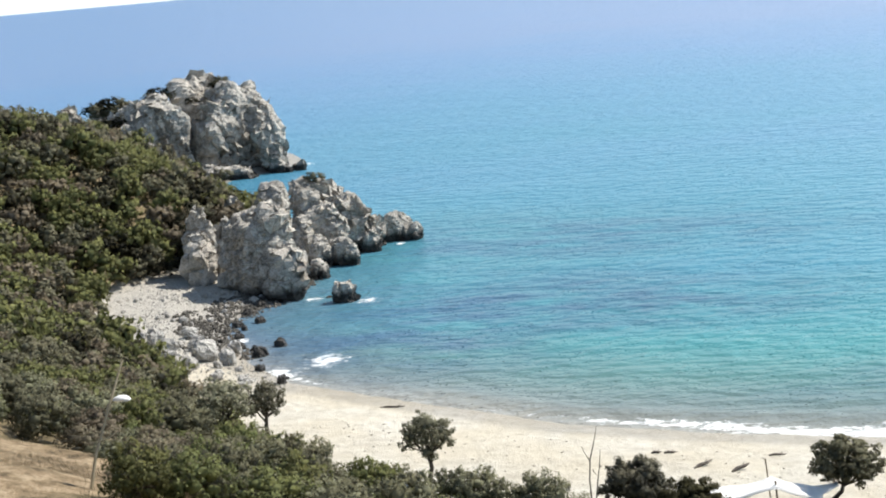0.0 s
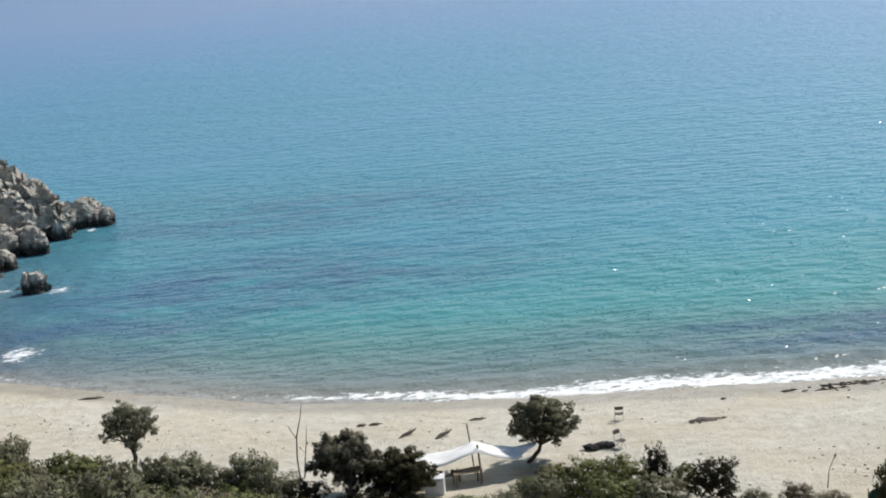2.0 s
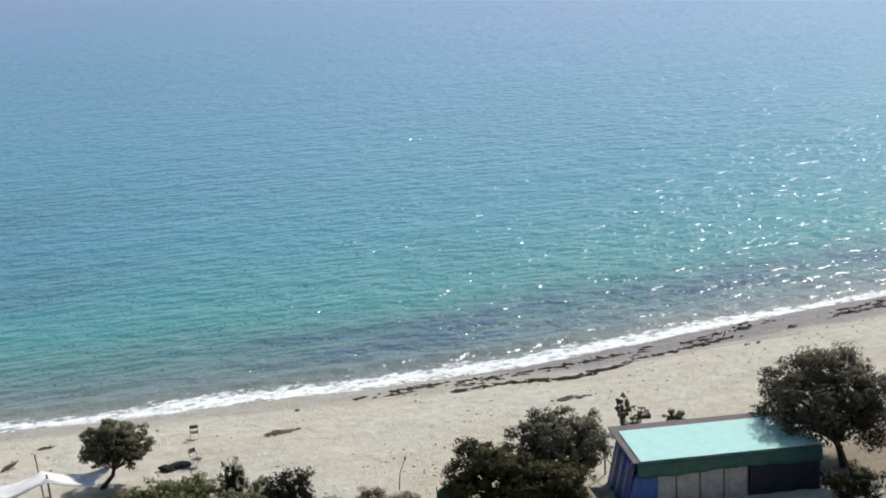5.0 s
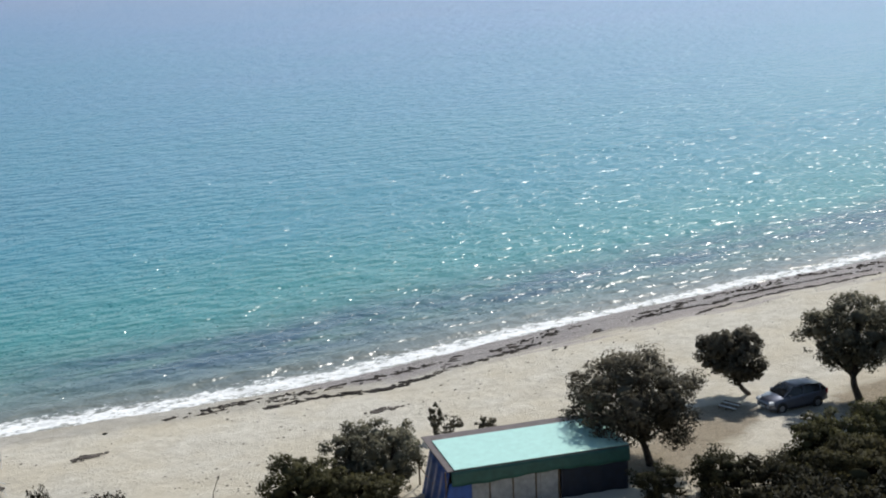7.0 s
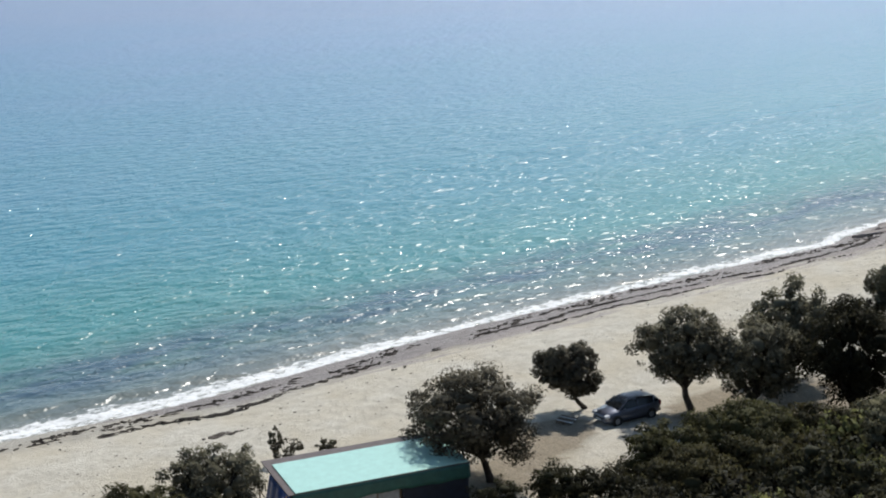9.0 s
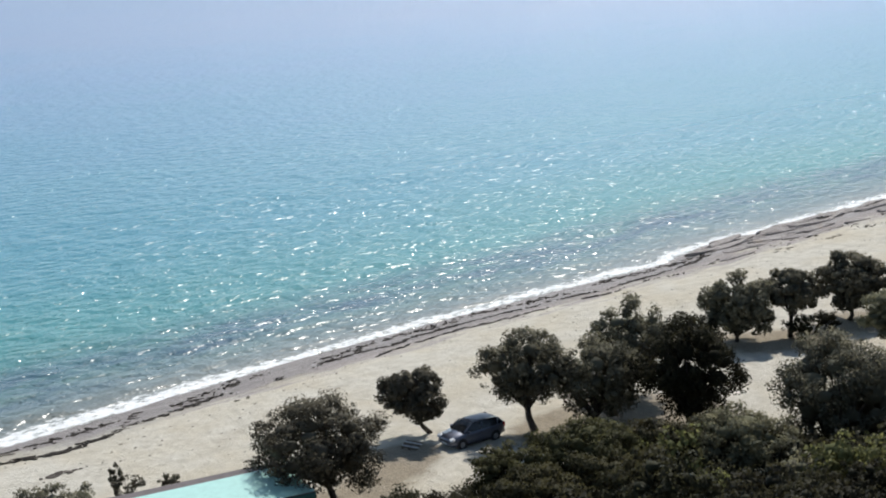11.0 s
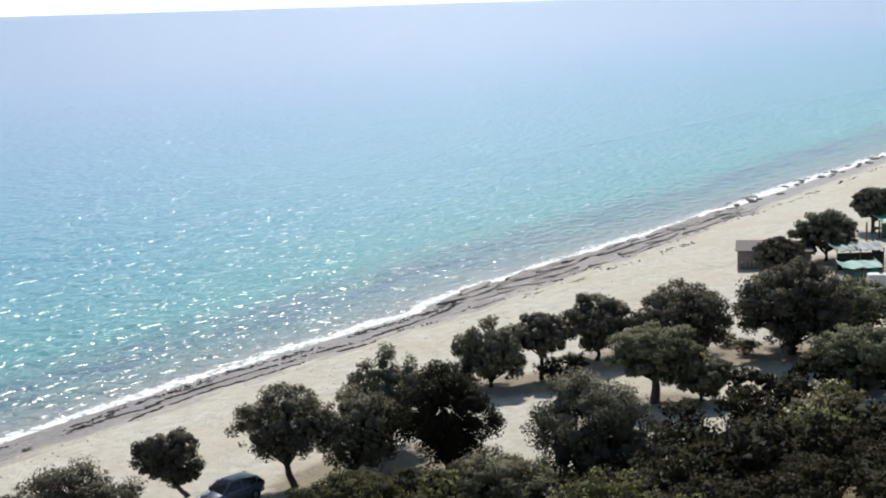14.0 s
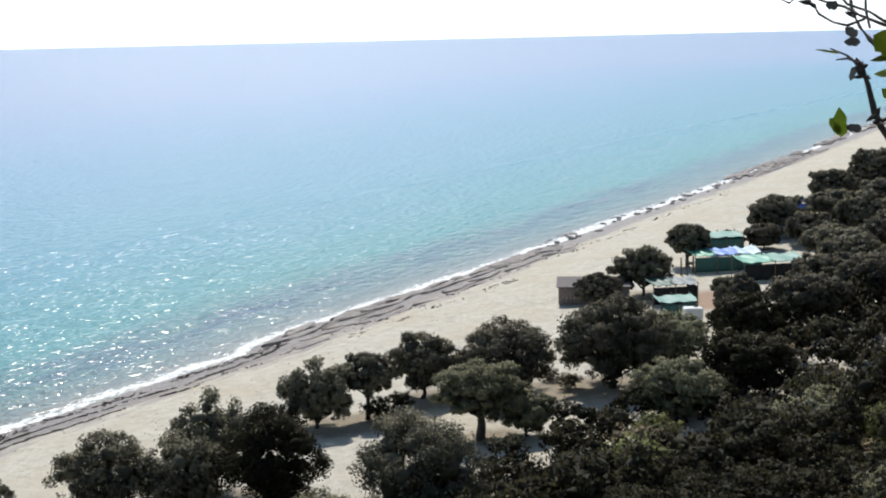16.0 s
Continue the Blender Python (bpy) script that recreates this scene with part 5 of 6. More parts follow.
def cold_box(x, y, turn):
    top = new("ice_chest")
    top.matrix_basis = pose(x, y, gz(x, y) - 0.02, 0, 0, turn)
    slab_part("body", top, (0, 0, 0.44), (0.95, 0.65, 0.88), WHITE, "white painted body", None, 0.04)
    slab_part("lid", top, (0, 0.02, 0.935), (1.0, 0.7, 0.09), WHITE, "white lid", None, 0.03)
    rod("handle", top, (-0.2, -0.37, 0.93), (0.2, -0.37, 0.93), 0.015, DARK, "black handle")
    tagged(top, "white chest freezer beside the canopy", "freezer")


cold_box(2.3, 66.5, -8)


# ---- chairs, heap and rubbish on the sand ----
def folding_chair(x, y, turn):
    top = new("folding_chair")
    top.matrix_basis = pose(x, y, gz(x, y), 0, 0, turn)
    for sx in (-0.24, 0.24):
        rod("leg", top, (sx, -0.25, 0), (sx, 0.2, 0.46), 0.022, WHITE)
        rod("leg", top, (sx, 0.28, 0), (sx, -0.2, 0.46), 0.022, WHITE)
        rod("back_post", top, (sx, 0.2, 0.44), (sx, 0.34, 0.98), 0.022, WHITE)
        rod("armrest", top, (sx, -0.22, 0.64), (sx, 0.26, 0.68), 0.022, WHITE)
    cloth("seat", top, lambda u, v: (-0.24 + 0.48 * u, -0.2 + 0.42 * v, 0.46 - 0.05 * math.sin(math.pi * u)), 8, 5, DRIFT, "worn brown cloth seat")
    cloth("backrest", top, lambda u, v: (-0.24 + 0.48 * u, 0.27 + 0.06 * v + 0.03 * math.sin(math.pi * u), 0.74 + 0.22 * v), 8, 4, DRIFT, "worn brown cloth back")
    tagged(top, "folding beach chair with worn cloth, standing on the sand", "chair", "folding chairs on the sand")


folding_chair(13.6, 76.0, 170)
folding_chair(12.65, 70.8, 30)


def dark_heap(x, y):
    rng = np.random.RandomState(8)
    bv, bf = ICO[2]
    V, F, base = [], [], 0
    for i in range(9):
        p = bv * (0.3, 0.24, 0.17) * rng.uniform(0.7, 1.2, (len(bv), 1)) + (-0.55 + 0.15 * i, rng.normal() * 0.1 + 0.03 * i, 0.1 + rng.uniform(0, 0.08))
        V.append(p)
        F.append(bf + base)
        base += len(bv)
    ob = new("ground_sheet", mesh_from("ground_sheet", np.concatenate(V), np.concatenate(F), DARK))
    ob.location = (x, y, gz(x, y))
    tagged(ob, "crumpled black ground sheet heaped on the sand", "sheet")


dark_heap(11.5, 70.9)


def broken_pallet(x, y, turn):
    top = new("pallet")
    top.matrix_basis = pose(x, y, gz(x, y) + 0.06, 6, 0, turn)
    for i in range(6):
        slab_part("board", top, (-0.5 + i * 0.2, 0, 0.1), (0.14, 1.0, 0.025), WHITE if i % 3 == 1 else WOOD)
    for j in (-0.4, 0, 0.4):
        slab_part("runner", top, (0, j, 0.04), (1.15, 0.09, 0.09), WOOD)
    tagged(top, "broken pale pallet lying beside the track", "pallet")


broken_pallet(50.6, 58.0, 30)


# ---- the parked car ----
def parked_car(x, y, turn):
    paint, pt, pb = mat("metallic_blue_grey_paint", 0.3, 0.6)
    pn = noise_tex(pt, mapped(pt), 60, 2)
    pt.links.new(ramp(pt, pn, [(0.3, (0.1, 0.11, 0.15)), (0.7, (0.15, 0.165, 0.21))]), pb.inputs["Base Color"])
    pb.inputs["Coat Weight"].default_value = 0.6
    glass, gt, gb = mat("dark_car_glass", 0.06, 0.0)
    gt.links.new(ramp(gt, noise_tex(gt, mapped(gt), 4), [(0.3, (0.01, 0.012, 0.015)), (0.7, (0.025, 0.028, 0.032))]), gb.inputs["Base Color"])
    rubber = plain("tyre_rubber", (0.02, 0.02, 0.02), 0.85)
    alloy = plain("grey_alloy", (0.4, 0.4, 0.42), 0.35, 0.8)
    lens = plain("clear_lamp_lens", (0.75, 0.77, 0.8), 0.12, vary=0.03)
    red = plain("red_lamp_lens", (0.35, 0.02, 0.02), 0.2)
    trim = plain("black_trim", (0.025, 0.025, 0.027), 0.6)
    car = new("hatchback_car")
    car.matrix_basis = pose(x, y, gz(x, y) - 0.02, 0, 0, turn) @ Matrix.Scale(0.93, 4)
    # body: stations from nose to tail, with half width, sill, belt and bulge
    st = ((2.08, 0.60, 0.34, 0.60), (2.0, 0.74, 0.24, 0.70), (1.75, 0.83, 0.2, 0.80), (1.2, 0.86, 0.2, 0.92), (0.8, 0.87, 0.2, 0.98), (0.2, 0.87, 0.2, 1.0),
          (-0.6, 0.87, 0.2, 1.03), (-1.3, 0.87, 0.22, 1.05), (-1.8, 0.84, 0.28, 1.06), (-2.02, 0.78, 0.34, 1.04), (-2.1, 0.68, 0.4, 0.9))
    bm = bmesh.new()
    rings = []
    for px, hw, lo, hi in st:
        mid = lo + (hi - lo) * 0.5
        prof = [(-hw * 0.86, lo), (-hw * 0.98, lo + 0.1), (-hw, mid), (-hw * 0.96, hi - 0.08), (-hw * 0.86, hi), (0, hi + 0.035), (hw * 0.86, hi), (hw * 0.96, hi - 0.08), (hw, mid), (hw * 0.98, lo + 0.1), (hw * 0.86, lo)]
        rings.append([bm.verts.new((px, a, b)) for a, b in prof])
    for r0, r1 in zip(rings, rings[1:]):
        for i in range(len(r0)):
            bm.faces.new((r0[i], r0[(i + 1) % len(r0)], r1[(i + 1) % len(r0)], r1[i]))
    bm.faces.new(rings[0])
    bm.faces.new(rings[-1][::-1])
    bmesh.ops.recalc_face_normals(bm, faces=bm.faces[:])
    part("body", bm, paint, car, "metallic blue-grey body", smooth=True)

    def loft(stations):
        b = bmesh.new()
        rr = []
        for px, hw, lo, tw, hi in stations:
            rr.append([b.verts.new(p) for p in ((px, -hw, lo), (px, -tw, hi - 0.05), (px, -tw * 0.85, hi), (px, tw * 0.85, hi), (px, tw, hi - 0.05), (px, hw, lo))])
        for r0, r1 in zip(rr, rr[1:]):
            for i in range(6):
                b.faces.new((r0[i], r0[(i + 1) % 6], r1[(i + 1) % 6], r1[i]))
        b.faces.new(rr[0])
        b.faces.new(rr[-1][::-1])
        bmesh.ops.recalc_face_normals(b, faces=b.faces[:])
        return b
    part("cabin_glass", loft(((1.12, 0.74, 0.96, 0.7, 1.0), (0.45, 0.8, 0.98, 0.62, 1.40), (0.2, 0.81, 0.98, 0.61, 1.455), (-0.9, 0.82, 1.0, 0.62, 1.46), (-1.55, 0.79, 1.02, 0.62, 1.40), (-1.98, 0.72, 1.04, 0.66, 1.1))), glass, car, "dark tinted windows")
    bm = bmesh.new()
    g = [[bm.verts.new((px, hw * k, z - 0.03 * k * k)) for k in (-1, -0.6, 0, 0.6, 1)] for px, hw, z in ((0.42, 0.60, 1.425), (0.1, 0.62, 1.482), (-0.6, 0.63, 1.49), (-1.2, 0.63, 1.47), (-1.62, 0.61, 1.415))]
    for a, b in zip(g, g[1:]):
        for i in range(4):
            bm.faces.new((a[i], a[i + 1], b[i + 1], b[i]))
    bmesh.ops.solidify(bm, geom=bm.faces[:], thickness=0.04)
    part("roof", bm, paint, car, "metallic blue-grey roof", smooth=True)
    for s in (-1, 1):
        for a, b in (((1.08, 0.735, 0.99), (0.42, 0.62, 1.43)), ((-0.25, 0.815, 1.0), (-0.3, 0.64, 1.44)), ((-1.5, 0.8, 1.03), (-1.55, 0.63, 1.42)), ((-1.96, 0.72, 1.05), (-1.6, 0.62, 1.41))):
            rod("pillar", car, (a[0], s * a[1], a[2]), (b[0], s * b[1], b[2]), 0.035, paint)
        slab_part("mirror", car, (0.82, s * 0.93, 1.0), (0.1, 0.2, 0.13), paint, "door mirror", None, 0.03)
        slab_part("headlight", car, (1.93, s * 0.62, 0.68), (0.3, 0.32, 0.16), lens, "clear headlight", pose(0, 0, 0, 0, 12, s * -22), 0.04)
        slab_part("tail_light", car, (-2.0, s * 0.7, 0.88), (0.16, 0.16, 0.34), red, "red tail light", None, 0.03)
        slab_part("side_skirt", car, (-0.05, s * 0.86, 0.25), (2.0, 0.05, 0.1), trim, "black sill", None, 0.01)
        slab_part("door_handle", car, (-0.1, s * 0.88, 0.86), (0.16, 0.03, 0.03), trim)
        slab_part("door_handle", car, (-1.0, s * 0.88, 0.88), (0.16, 0.03, 0.03), trim)
        for px in (1.32, -1.26):
            w = part("wheel", tube(bmesh.new(), [(px, s * 0.68, 0.31), (px, s * 0.70, 0.31), (px, s * 0.87, 0.31), (px, s * 0.89, 0.31)], [0.28, 0.315, 0.315, 0.28], 24), rubber, car, "black tyre", True)
            part("rim", tube(bmesh.new(), [(px, s * 0.885, 0.31), (px, s * 0.9, 0.31)], [0.2, 0.16], 12), alloy, w, "grey alloy rim")
            part("wheel_arch", tube(bmesh.new(), [(px, s * 0.8, 0.33), (px, s * 0.878, 0.33)], [0.37, 0.37], 24), trim, car, "dark wheel arch")
    slab_part("grille", car, (2.07, 0, 0.52), (0.06, 0.8, 0.12), trim, "black grille", None, 0.02)
    slab_part("bumper", car, (2.03, 0, 0.38), (0.14, 1.3, 0.16), paint, "", None, 0.05)
    slab_part("bumper", car, (-2.06, 0, 0.42), (0.14, 1.4, 0.2), paint, "", None, 0.05)
    slab_part("number_plate", car, (2.115, 0, 0.4), (0.015, 0.5, 0.11), WHITE, "blank white plate")
    rod("wiper", car, (1.02, -0.3, 1.03), (0.75, 0.25, 1.2), 0.012, trim)
    tagged(car, "blue-grey hatchback car parked on the sandy track", "car")


parked_car(53.55, 56.1, 173)


# ---- camp of tarpaulin shelters behind the beach ----
def shelter(x, y, L, W, H, turn, roofs, side, label, sag=0.25, posts=2):
    """A tarpaulin roof over poles, with hanging sides."""
    top = new("tarp_shelter")
    top.matrix_basis = pose(x, y, gz(x, y), 0, 0, turn)
    n = len(roofs)
    for i, (material, words) in enumerate(roofs):
        a, b = -L / 2 + L * i / n - 0.15, -L / 2 + L * (i + 1) / n + 0.15
        cloth("roof_sheet", top, lambda u, v, a=a, b=b, i=i: (a + (b - a) * u, -W / 2 + W * v, H + 0.012 * i - sag * (math.sin(math.pi * u) * 0.7 + 0.3 * math.sin(u * 9 + i)) * (0.4 + 0.6 * v) + 0.35 * v + 0.05 * math.sin(u * 17 + v * 8)), 22, 12, material, words)
    cloth("side_sheet", top, lambda u, v: (-L / 2 + L * u, -W / 2 + 0.12 + 0.06 * math.sin(u * 30) * v, H - 0.3 - v * (H - 0.45)), 30, 5, side, "dark hanging side sheet")
    cloth("side_sheet", top, lambda u, v: (L / 2 - 0.12, -W / 2 + W * u, H - 0.28 - v * (H - 0.43)), 14, 5, side, "dark hanging side sheet")
    for i in range(posts + 1):
        for s in (-1, 1):
            px = -L / 2 + L * i / posts
            rod("post", top, (px, s * W / 2, -0.2), (px, s * W / 2, H + 0.1 + (0.35 if s > 0 else 0)), 0.05, WOOD)
    return tagged(top, label, "shelter", "tarpaulin shelters of the beach camp")


GREEN_SHEET = plain("bright_green_tarpaulin", (0.12, 0.42, 0.3), 0.5, vary=0.12)
PALE_SHEET = plain("pale_blue_tarpaulin", (0.42, 0.58, 0.74), 0.5, vary=0.08)
SKY_SHEET = plain("bright_blue_tarpaulin", (0.05, 0.2, 0.66), 0.5, vary=0.12)
GREY_SHEET = plain("grey_tarpaulin", (0.2, 0.24, 0.25), 0.6, vary=0.12)


def brown_hut(x, y, turn):
    top = new("board_hut")
    top.matrix_basis = pose(x, y, gz(x, y), 0, 0, turn)
    L, W, H = 7.2, 4.2, 1.75
    for i in range(18):
        slab_part("wall_board", top, (-L / 2 + 0.2 + i * 0.4, -W / 2, H / 2), (0.37, 0.05, H), BRICK, "", None, 0.008)
    slab_part("side_wall", top, (-L / 2, 0, H / 2), (0.06, W - 0.1, H), BRICK)
    slab_part("side_wall", top, (L / 2, 0, H / 2), (0.06, W - 0.1, H), BRICK)
    slab_part("back_wall", top, (0, W / 2, H / 2), (L, 0.06, H), BRICK)
    roof = slab_part("roof", top, (0, 0.1, H + 0.22), (L + 0.5, W + 0.7, 0.08), SLATE, "dark grey felt roof", Matrix.Rotation(radians(3), 4, "X"), 0.02)
    for i in range(5):
        slab_part("rafter", roof, (-L / 2 + 0.3 + i * 1.6, 0.1, H + 0.13), (0.07, W + 0.4, 0.1), WOOD, "", Matrix.Rotation(radians(3), 4, "X"))
    tagged(top, "low grey-brown board hut with a dark felt roof", "hut")


brown_hut(132.6, 57.7, -66)
shelter(133.6, 49.6, 4.6, 3.2, 2.2, -52, ((TEAL, "dark green tarpaulin roof"), (GREY_SHEET, "grey tarpaulin roof")), DARK, "shelter with a patched grey tarpaulin roof", 0.4)
shelter(127.2, 46.8, 3.6, 2.6, 1.7, -52, ((FADED, "faded green tarpaulin roof"),), TEAL, "small shelter with a faded green tarpaulin roof", 0.35)
shelter(154.4, 51.0, 7.8, 3.5, 2.1, -52, ((GREEN_SHEET, "green tarpaulin roof"), (SKY_SHEET, "bright blue tarpaulin roof"), (PALE_SHEET, "pale blue tarpaulin roof")), TEAL, "long shelter roofed with green, blue and pale tarpaulins", 0.35, 3)
shelter(167.2, 55.4, 4.4, 3.4, 2.2, -52, ((FADED, "faded green tarpaulin roof"),), TEAL, "shelter with a faded green tarpaulin roof", 0.3)
shelter(150.7, 44.6, 7.0, 4.0, 2.2, -52, ((GREEN_SHEET, "dull green tarpaulin roof"), (FADED, "faded green tarpaulin roof")), DARK, "broad shelter with green tarpaulin roofs", 0.3)
shelter(205.8, 56.0, 3.2, 3.0, 2.0, -52, ((BLUE, "blue tarpaulin roof"),), BLUE, "far shelter with a dark blue tarpaulin", 0.3)
shelter(180.0, 51.2, 2.8, 2.5, 1.8, -52, ((PALE_SHEET, "white tarpaulin roof"),), GREY_SHEET, "far shelter with a white tarpaulin", 0.3)


def water_tank(x, y, turn):
    top = new("water_tank")
    top.matrix_basis = pose(x, y, gz(x, y), 0, 0, turn)
    slab_part("tank", top, (0, 0, 0.85), (1.9, 1.3, 1.2), WHITE, "white rounded tank", None, 0.28)
    part("cap", tube(bmesh.new(), [(0.3, 0, 1.44), (0.3, 0, 1.52)], [0.2, 0.18], 14), DARK, top, "black screw cap")
    for px in (-0.7, 0.7):
        slab_part("stand", top, (px, 0, 0.12), (0.2, 1.2, 0.3), WOOD, "wooden stand")
    tagged(top, "white plastic water tank beside the shelters", "tank")


water_tank(125.2, 44.3, -60)


def pole(x, y, h, label):
    ob = part("post", tube(bmesh.new(), [(0, 0, -0.2), (0.02, 0, h * 0.5), (0, 0, h)], [0.12, 0.11, 0.09], 8), WOOD, None)
    ob.location = (x, y, gz(x, y))
    tagged(ob, label, "post")


pole(146.5, 58.5, 3.4, "weathered wooden post on the beach by the camp")
pole(149.8, 54.4, 2.0, "weathered wooden post at the edge of the camp")
pole(151.6, 53.6, 2.0, "weathered wooden post at the edge of the camp")
wooden_table(152.6, 54.2, 10, 1.8, 0.8, 0.95)


# ---- dry stalks, saplings and the near branch ----
def stalk(name, x, y, z, stems, label, category, material=None):
    """Bare stems; each is a list of (dx, dy, height, radius)."""
    top = new(name)
    top.location = (x, y, z)
    for pts in stems:
        part("stem", tube(bmesh.new(), [p[:3] for p in pts], [p[3] for p in pts], 6), material or DRIFT, top)
    return tagged(top, label, category)


stalk("dead_sapling", -4.7, 70.9, gz(-4.7, 70.9), [
    [(0, 0, -0.2, 0.05), (-0.05, 0, 1.2, 0.04), (0.05, 0, 2.4, 0.035), (0.3, 0, 3.3, 0.025), (0.5, 0, 4.2, 0.012)],
    [(0.02, 0, 2.3, 0.028), (-0.2, 0, 2.7, 0.02), (-0.35, 0, 3.1, 0.01)],
    [(0.2, 0.1, -0.2, 0.04), (0.35, 0.1, 1.0, 0.03), (0.5, 0.1, 1.9, 0.024), (0.62, 0.1, 2.9, 0.01)],
    [(0.42, 0.1, 1.4, 0.02), (0.2, 0.1, 1.6, 0.015), (0.15, 0.1, 1.75, 0.04)], [(0.5, 0.1, 1.9, 0.02), (0.6, 0.1, 1.95, 0.06)]], "bare dead sapling among the bushes", "sapling")
stalk("dry_stalk", 21.0, 61.9, gz(21.0, 61.9), [[(0, 0, -0.1, 0.03), (0.1, 0, 0.9, 0.02), (0.4, 0, 1.6, 0.012)], [(0.4, 0, 1.5, 0.03), (0.43, 0, 1.72, 0.02)]], "thin dry stalk standing on the sand", "stalk")


def fig_shrub(x, y, w, h, seed):
    rng = random.Random(seed)
    top = new("fig_shrub")
    top.location = (x, y, gz(x, y))
    V, F, N, cen = crown(w, h * 0.8, seed, 8, 7, 1000, 0.11, 0.1, 1.0)
    me = leafy_mesh("leaves", V + (0, 0, h * 0.2), F, N, OLIVE)
    part_mesh("leaves", me, top)
    for c in cen:
        part("stem", tube(bmesh.new(), [(0, 0, -0.1), (c[0] * 0.4, c[1] * 0.4, h * 0.3), (c[0], c[1], c[2] + h * 0.2)], [0.03, 0.025, 0.01], 5), BARK, top)
    tagged(top, "low broad-leaved shrub behind the beach hut", "shrub")


fig_shrub(35.3, 63.6, 2.0, 1.5, 61)
fig_shrub(34.9, 64.2, 0.9, 2.2, 62)
fig_shrub(37.5, 63.0, 1.5, 1.1, 63)


def near_branch():
    """A twiggy shrub beside the viewpoint, whose top leans into view."""
    top = new("twiggy_shrub")
    bx, by = 2.05, -0.1
    z0 = gz(bx, by)
    top.location = (bx, by, z0)

    def put(points):
        return [(x - bx, y - by, z - z0) for x, y, z in points]

    def stem(points, r0, r1):
        p = put(points)
        n = len(p) - 1
        return part("twig", tube(bmesh.new(), p, [0.75 * (r0 + (r1 - r0) * i / n) + 0.0004 * (i % 2) for i in range(n + 1)], 6), TWIG, top)
    part("stem", tube(bmesh.new(), [(0, 0, -0.1), (-0.1, 0.1, 0.5), (-0.3, 0.32, 1.0), *put([(1.661, 0.309, 29.811)])], [0.018, 0.015, 0.01, 0.006], 8), TWIG, top)
    part("stem", tube(bmesh.new(), [(0.1, 0.05, -0.1), (0.0, 0.2, 0.6), (-0.25, 0.35, 1.3), *put([(1.669, 0.313, 29.914)])], [0.016, 0.013, 0.008, 0.005], 8), TWIG, top)
    part("stem", tube(bmesh.new(), [(0.05, -0.05, -0.1), (0.02, 0.15, 0.7), (-0.2, 0.3, 1.4), *put([(1.67, 0.315, 29.98)])], [0.016, 0.012, 0.007, 0.004], 8), TWIG, top)
    stem([(1.661, 0.309, 29.811), (1.679, 0.338, 29.838), (1.696, 0.369, 29.876), (1.715, 0.381, 29.891), (1.734, 0.394, 29.924), (1.753, 0.405, 29.94), (1.771, 0.419, 29.951)], 0.006, 0.0035)
    stem([(1.771, 0.419, 29.951), (1.776, 0.43, 29.958), (1.78, 0.452, 29.967)], 0.002, 0.001)
    stem([(1.66, 0.387, 29.952), (1.671, 0.404, 29.957), (1.688, 0.421, 29.955)], 0.0018, 0.001)
    stem([(1.669, 0.313, 29.914), (1.685, 0.342, 29.939), (1.701, 0.366, 29.96), (1.716, 0.389, 29.978), (1.733, 0.405, 29.993), (1.751, 0.419, 30.013), (1.768, 0.428, 30.046)], 0.005, 0.002)
    stem([(1.657, 0.382, 30.002), (1.672, 0.405, 29.995), (1.687, 0.425, 29.999), (1.703, 0.446, 30.009), (1.719, 0.461, 30.024), (1.737, 0.469, 30.04)], 0.002, 0.0015)
    stem([(1.67, 0.315, 29.977), (1.68, 0.368, 29.996), (1.694, 0.397, 30.007), (1.71, 0.418, 30.017), (1.723, 0.445, 30.024), (1.736, 0.476, 30.035), (1.70, 0.482, 30.023), (1.69, 0.494, 30.031)], 0.0026, 0.0014)
    stem([(1.67, 0.316, 29.99), (1.681, 0.365, 29.999), (1.697, 0.385, 30.01), (1.71, 0.415, 30.02), (1.726, 0.432, 30.036)], 0.0026, 0.0014)
    stem([(1.658, 0.376, 29.992), (1.676, 0.385, 30.011), (1.695, 0.391, 30.04)], 0.002, 0.0012)
    # withered bud scales along the stems
    rng = random.Random(3)
    for x, y, z in ((1.755, 0.407, 29.943), (1.745, 0.401, 29.934), (1.71, 0.379, 29.889), (1.70, 0.373, 29.88), (1.745, 0.414, 30.006), (1.72, 0.461, 30.022), (1.70, 0.366, 29.957), (1.70, 0.362, 29.949)):
        for _ in range(4):
            d = Vector((rng.gauss(0, 1), rng.gauss(0, 1), rng.gauss(0, 0.7) + 0.6)).normalized() * rng.uniform(0.008, 0.016)
            a = put([(x, y, z)])[0]
            part("bud_scale", tube(bmesh.new(), [a, Vector(a) + d * 0.5, Vector(a) + d], [0.0022, 0.003, 0.0006], 5), TWIG, top)

    def leaf(place, along, face, L, W, material, words):
        """A lobed leaf with a folded middle."""
        a, f = Vector(along).normalized(), Vector(face)
        f = (f - a * f.dot(a)).normalized()
        s = a.cross(f)
        bm = bmesh.new()
        base = Vector(put([place])[0])
        outline = ((0, 0), (0.12, 0.35), (0.3, 0.5), (0.45, 0.38), (0.62, 0.46), (0.82, 0.26), (1, 0))
        mid = [bm.verts.new(base + a * L * u + f * 0.06 * L * math.sin(u * 3.1)) for u, _ in outline]
        for side in (-1, 1):
            edge = [bm.verts.new(base + a * L * u + s * side * W * v + f * 0.22 * W * v) for u, v in outline[1:-1]]
            for i in range(len(edge) - 1):
                bm.faces.new((mid[i + 1], mid[i + 2], edge[i + 1], edge[i]))
            bm.faces.new((mid[0], mid[1], edge[0]))
            bm.faces.new((mid[-2], mid[-1], edge[-1]))
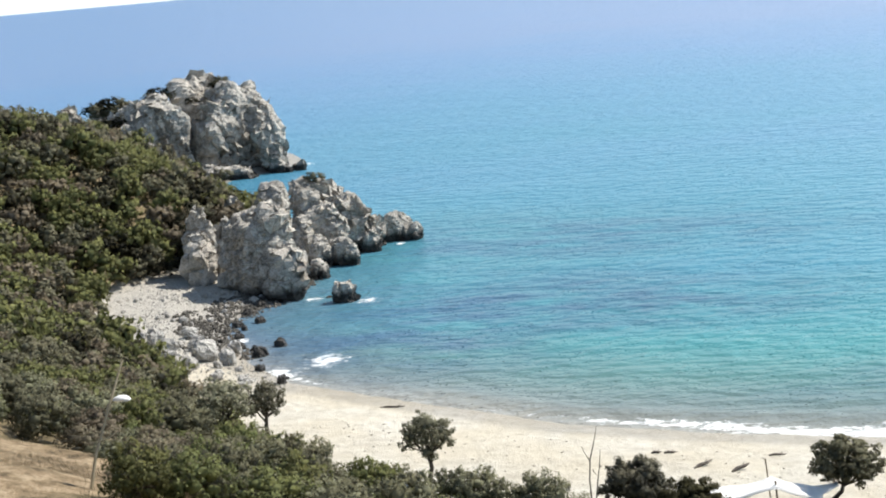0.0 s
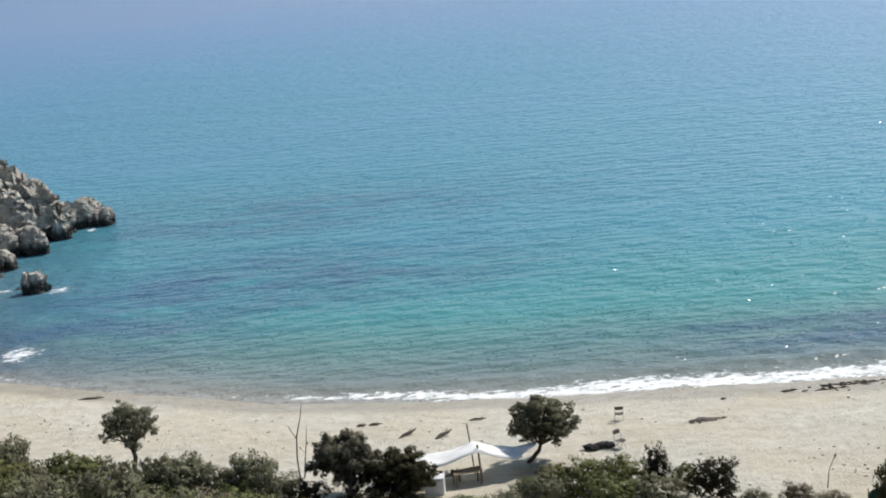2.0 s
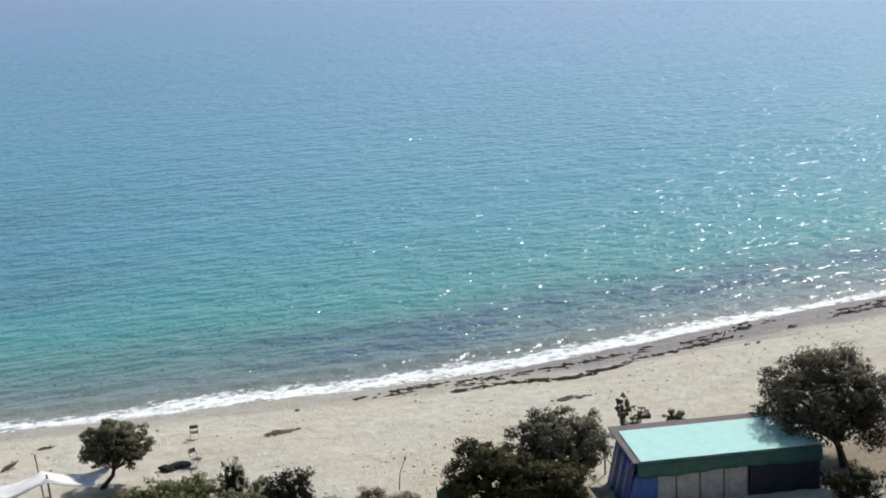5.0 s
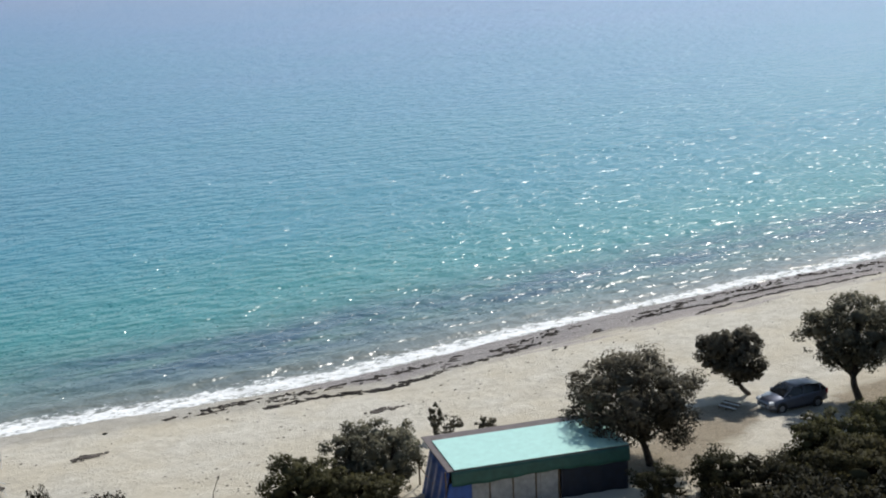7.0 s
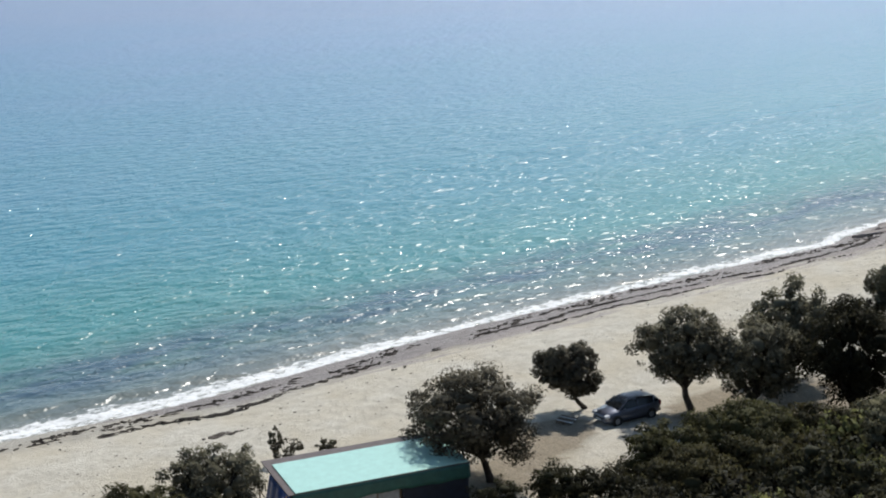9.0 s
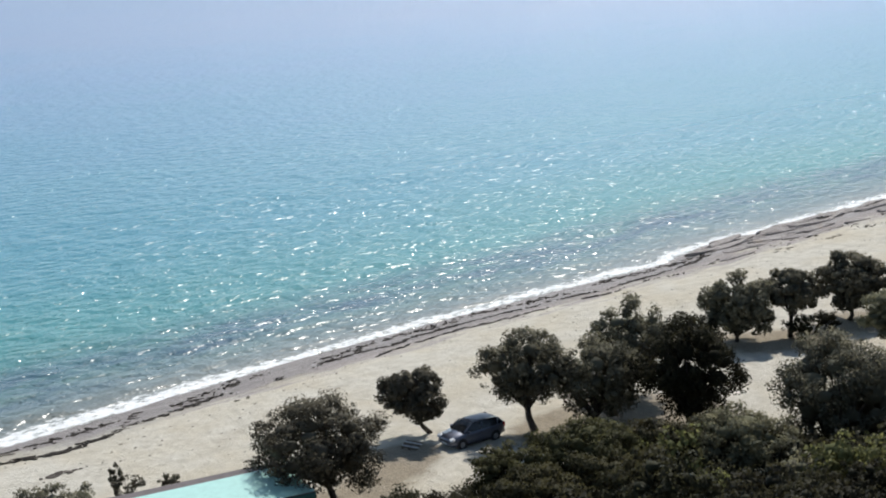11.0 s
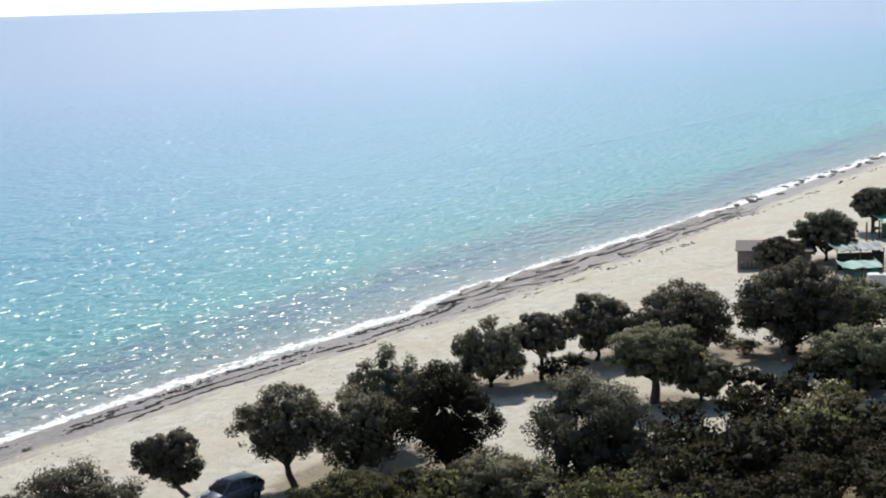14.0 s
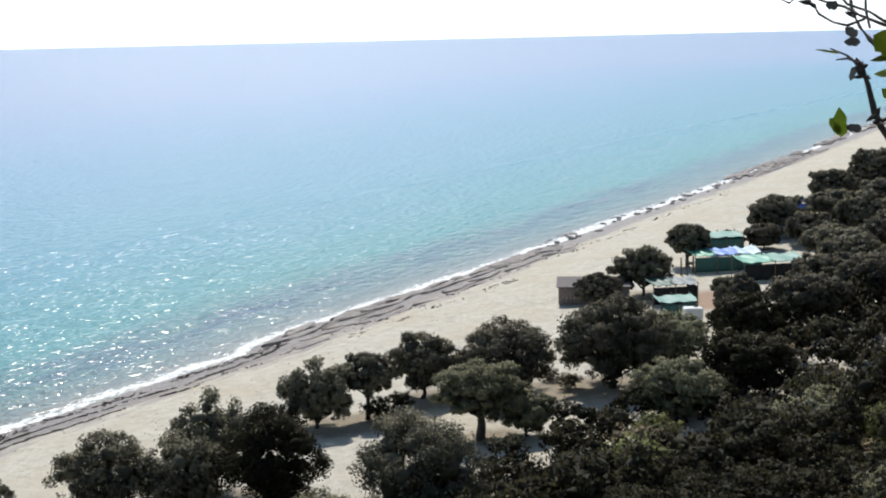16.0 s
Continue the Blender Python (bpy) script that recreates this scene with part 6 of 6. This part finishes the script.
        bmesh.ops.solidify(bm, geom=bm.faces[:], thickness=0.0004)
        part("leaf", bm, material, top, words)
    toward = (-0.97, -0.2, 0.1)
    dry = leaf_mat("dry_grey_leaves", (0.1, 0.11, 0.11), (0.2, 0.21, 0.2), 0.3, False)
    leaf((1.70, 0.416, 29.863), (0.0, 0.1, 1), toward, 0.036, 0.018, FRESH, "yellow-green leaf")
    leaf((1.70, 0.418, 29.868), (0.0, 0.5, 0.7), toward, 0.022, 0.012, FRESH, "yellow-green leaf")
    leaf((1.70, 0.352, 29.966), (0.0, 0.6, 0.35), toward, 0.034, 0.034, FRESH, "yellow-green leaf")
    leaf((1.70, 0.345, 29.958), (0.0, 0.8, -0.1), (-0.5, 0, 0.9), 0.04, 0.02, FRESH, "yellow-green leaf")
    leaf((1.70, 0.35, 29.936), (0.0, 1, 0.05), (-0.5, 0, 0.9), 0.03, 0.02, FRESH, "yellow-green leaf")
    leaf((1.69, 0.418, 29.962), (0.0, 1, 0.18), (-0.3, 0, 1), 0.03, 0.009, FRESH, "thin yellow-green leaf")
    leaf((1.70, 0.352, 29.905), (0.0, 0.7, 0.6), toward, 0.024, 0.014, FRESH, "yellow-green leaf")
    leaf((1.70, 0.392, 29.873), (0.0, 1, 0.1), toward, 0.02, 0.011, dry, "dry grey leaf")
    leaf((1.69, 0.42, 30.018), (0.0, 1, 0.1), toward, 0.016, 0.012, dry, "dry grey leaf")
    leaf((1.70, 0.40, 29.982), (0.0, 0.7, 0.5), toward, 0.018, 0.013, dry, "dry grey leaf")
    leaf((1.70, 0.396, 29.975), (0.0, 1, 0.05), toward, 0.02, 0.011, dry, "dry grey leaf")
    leaf((1.69, 0.40, 29.945), (0.0, 0.3, -1), toward, 0.016, 0.008, dry, "dry grey leaf")
    tagged(top, "twiggy shrub with a few yellow-green leaves", "shrub")


near_branch()
agave = stalk("agave_stalk", -19.4, 41.6, 14.0, [[(0, 0, -0.6, 0.07), (0.3, 0.5, 1.2, 0.06), (0.75, 1.1, 2.7, 0.05), (1.12, 1.6, 3.9, 0.035), (1.17, 1.7, 4.1, 0.05)],
                                          [(0.45, 0.7, 1.6, 0.025), (0.8, 0.7, 1.7, 0.018), (1.0, 0.8, 1.9, 0.03)], [(0.5, 0.75, 1.7, 0.025), (0.2, 0.7, 1.75, 0.015), (0.0, 0.7, 1.7, 0.01)]],
              "dry agave stalk leaning over the slope", "stalk", STRAW)
bm = bmesh.new()
bmesh.ops.create_icosphere(bm, subdivisions=2, radius=1, matrix=Matrix.Diagonal((0.32, 0.2, 0.13, 1)))
for v in bm.verts:
    v.co.z = max(v.co.z, -0.05) - 0.35 * v.co.x ** 2
bag = part("seed_head", bm, CANVAS, agave, "white tuft caught on the stalk", smooth=True)
bag.location = (1.15, 1.25, 2.87)
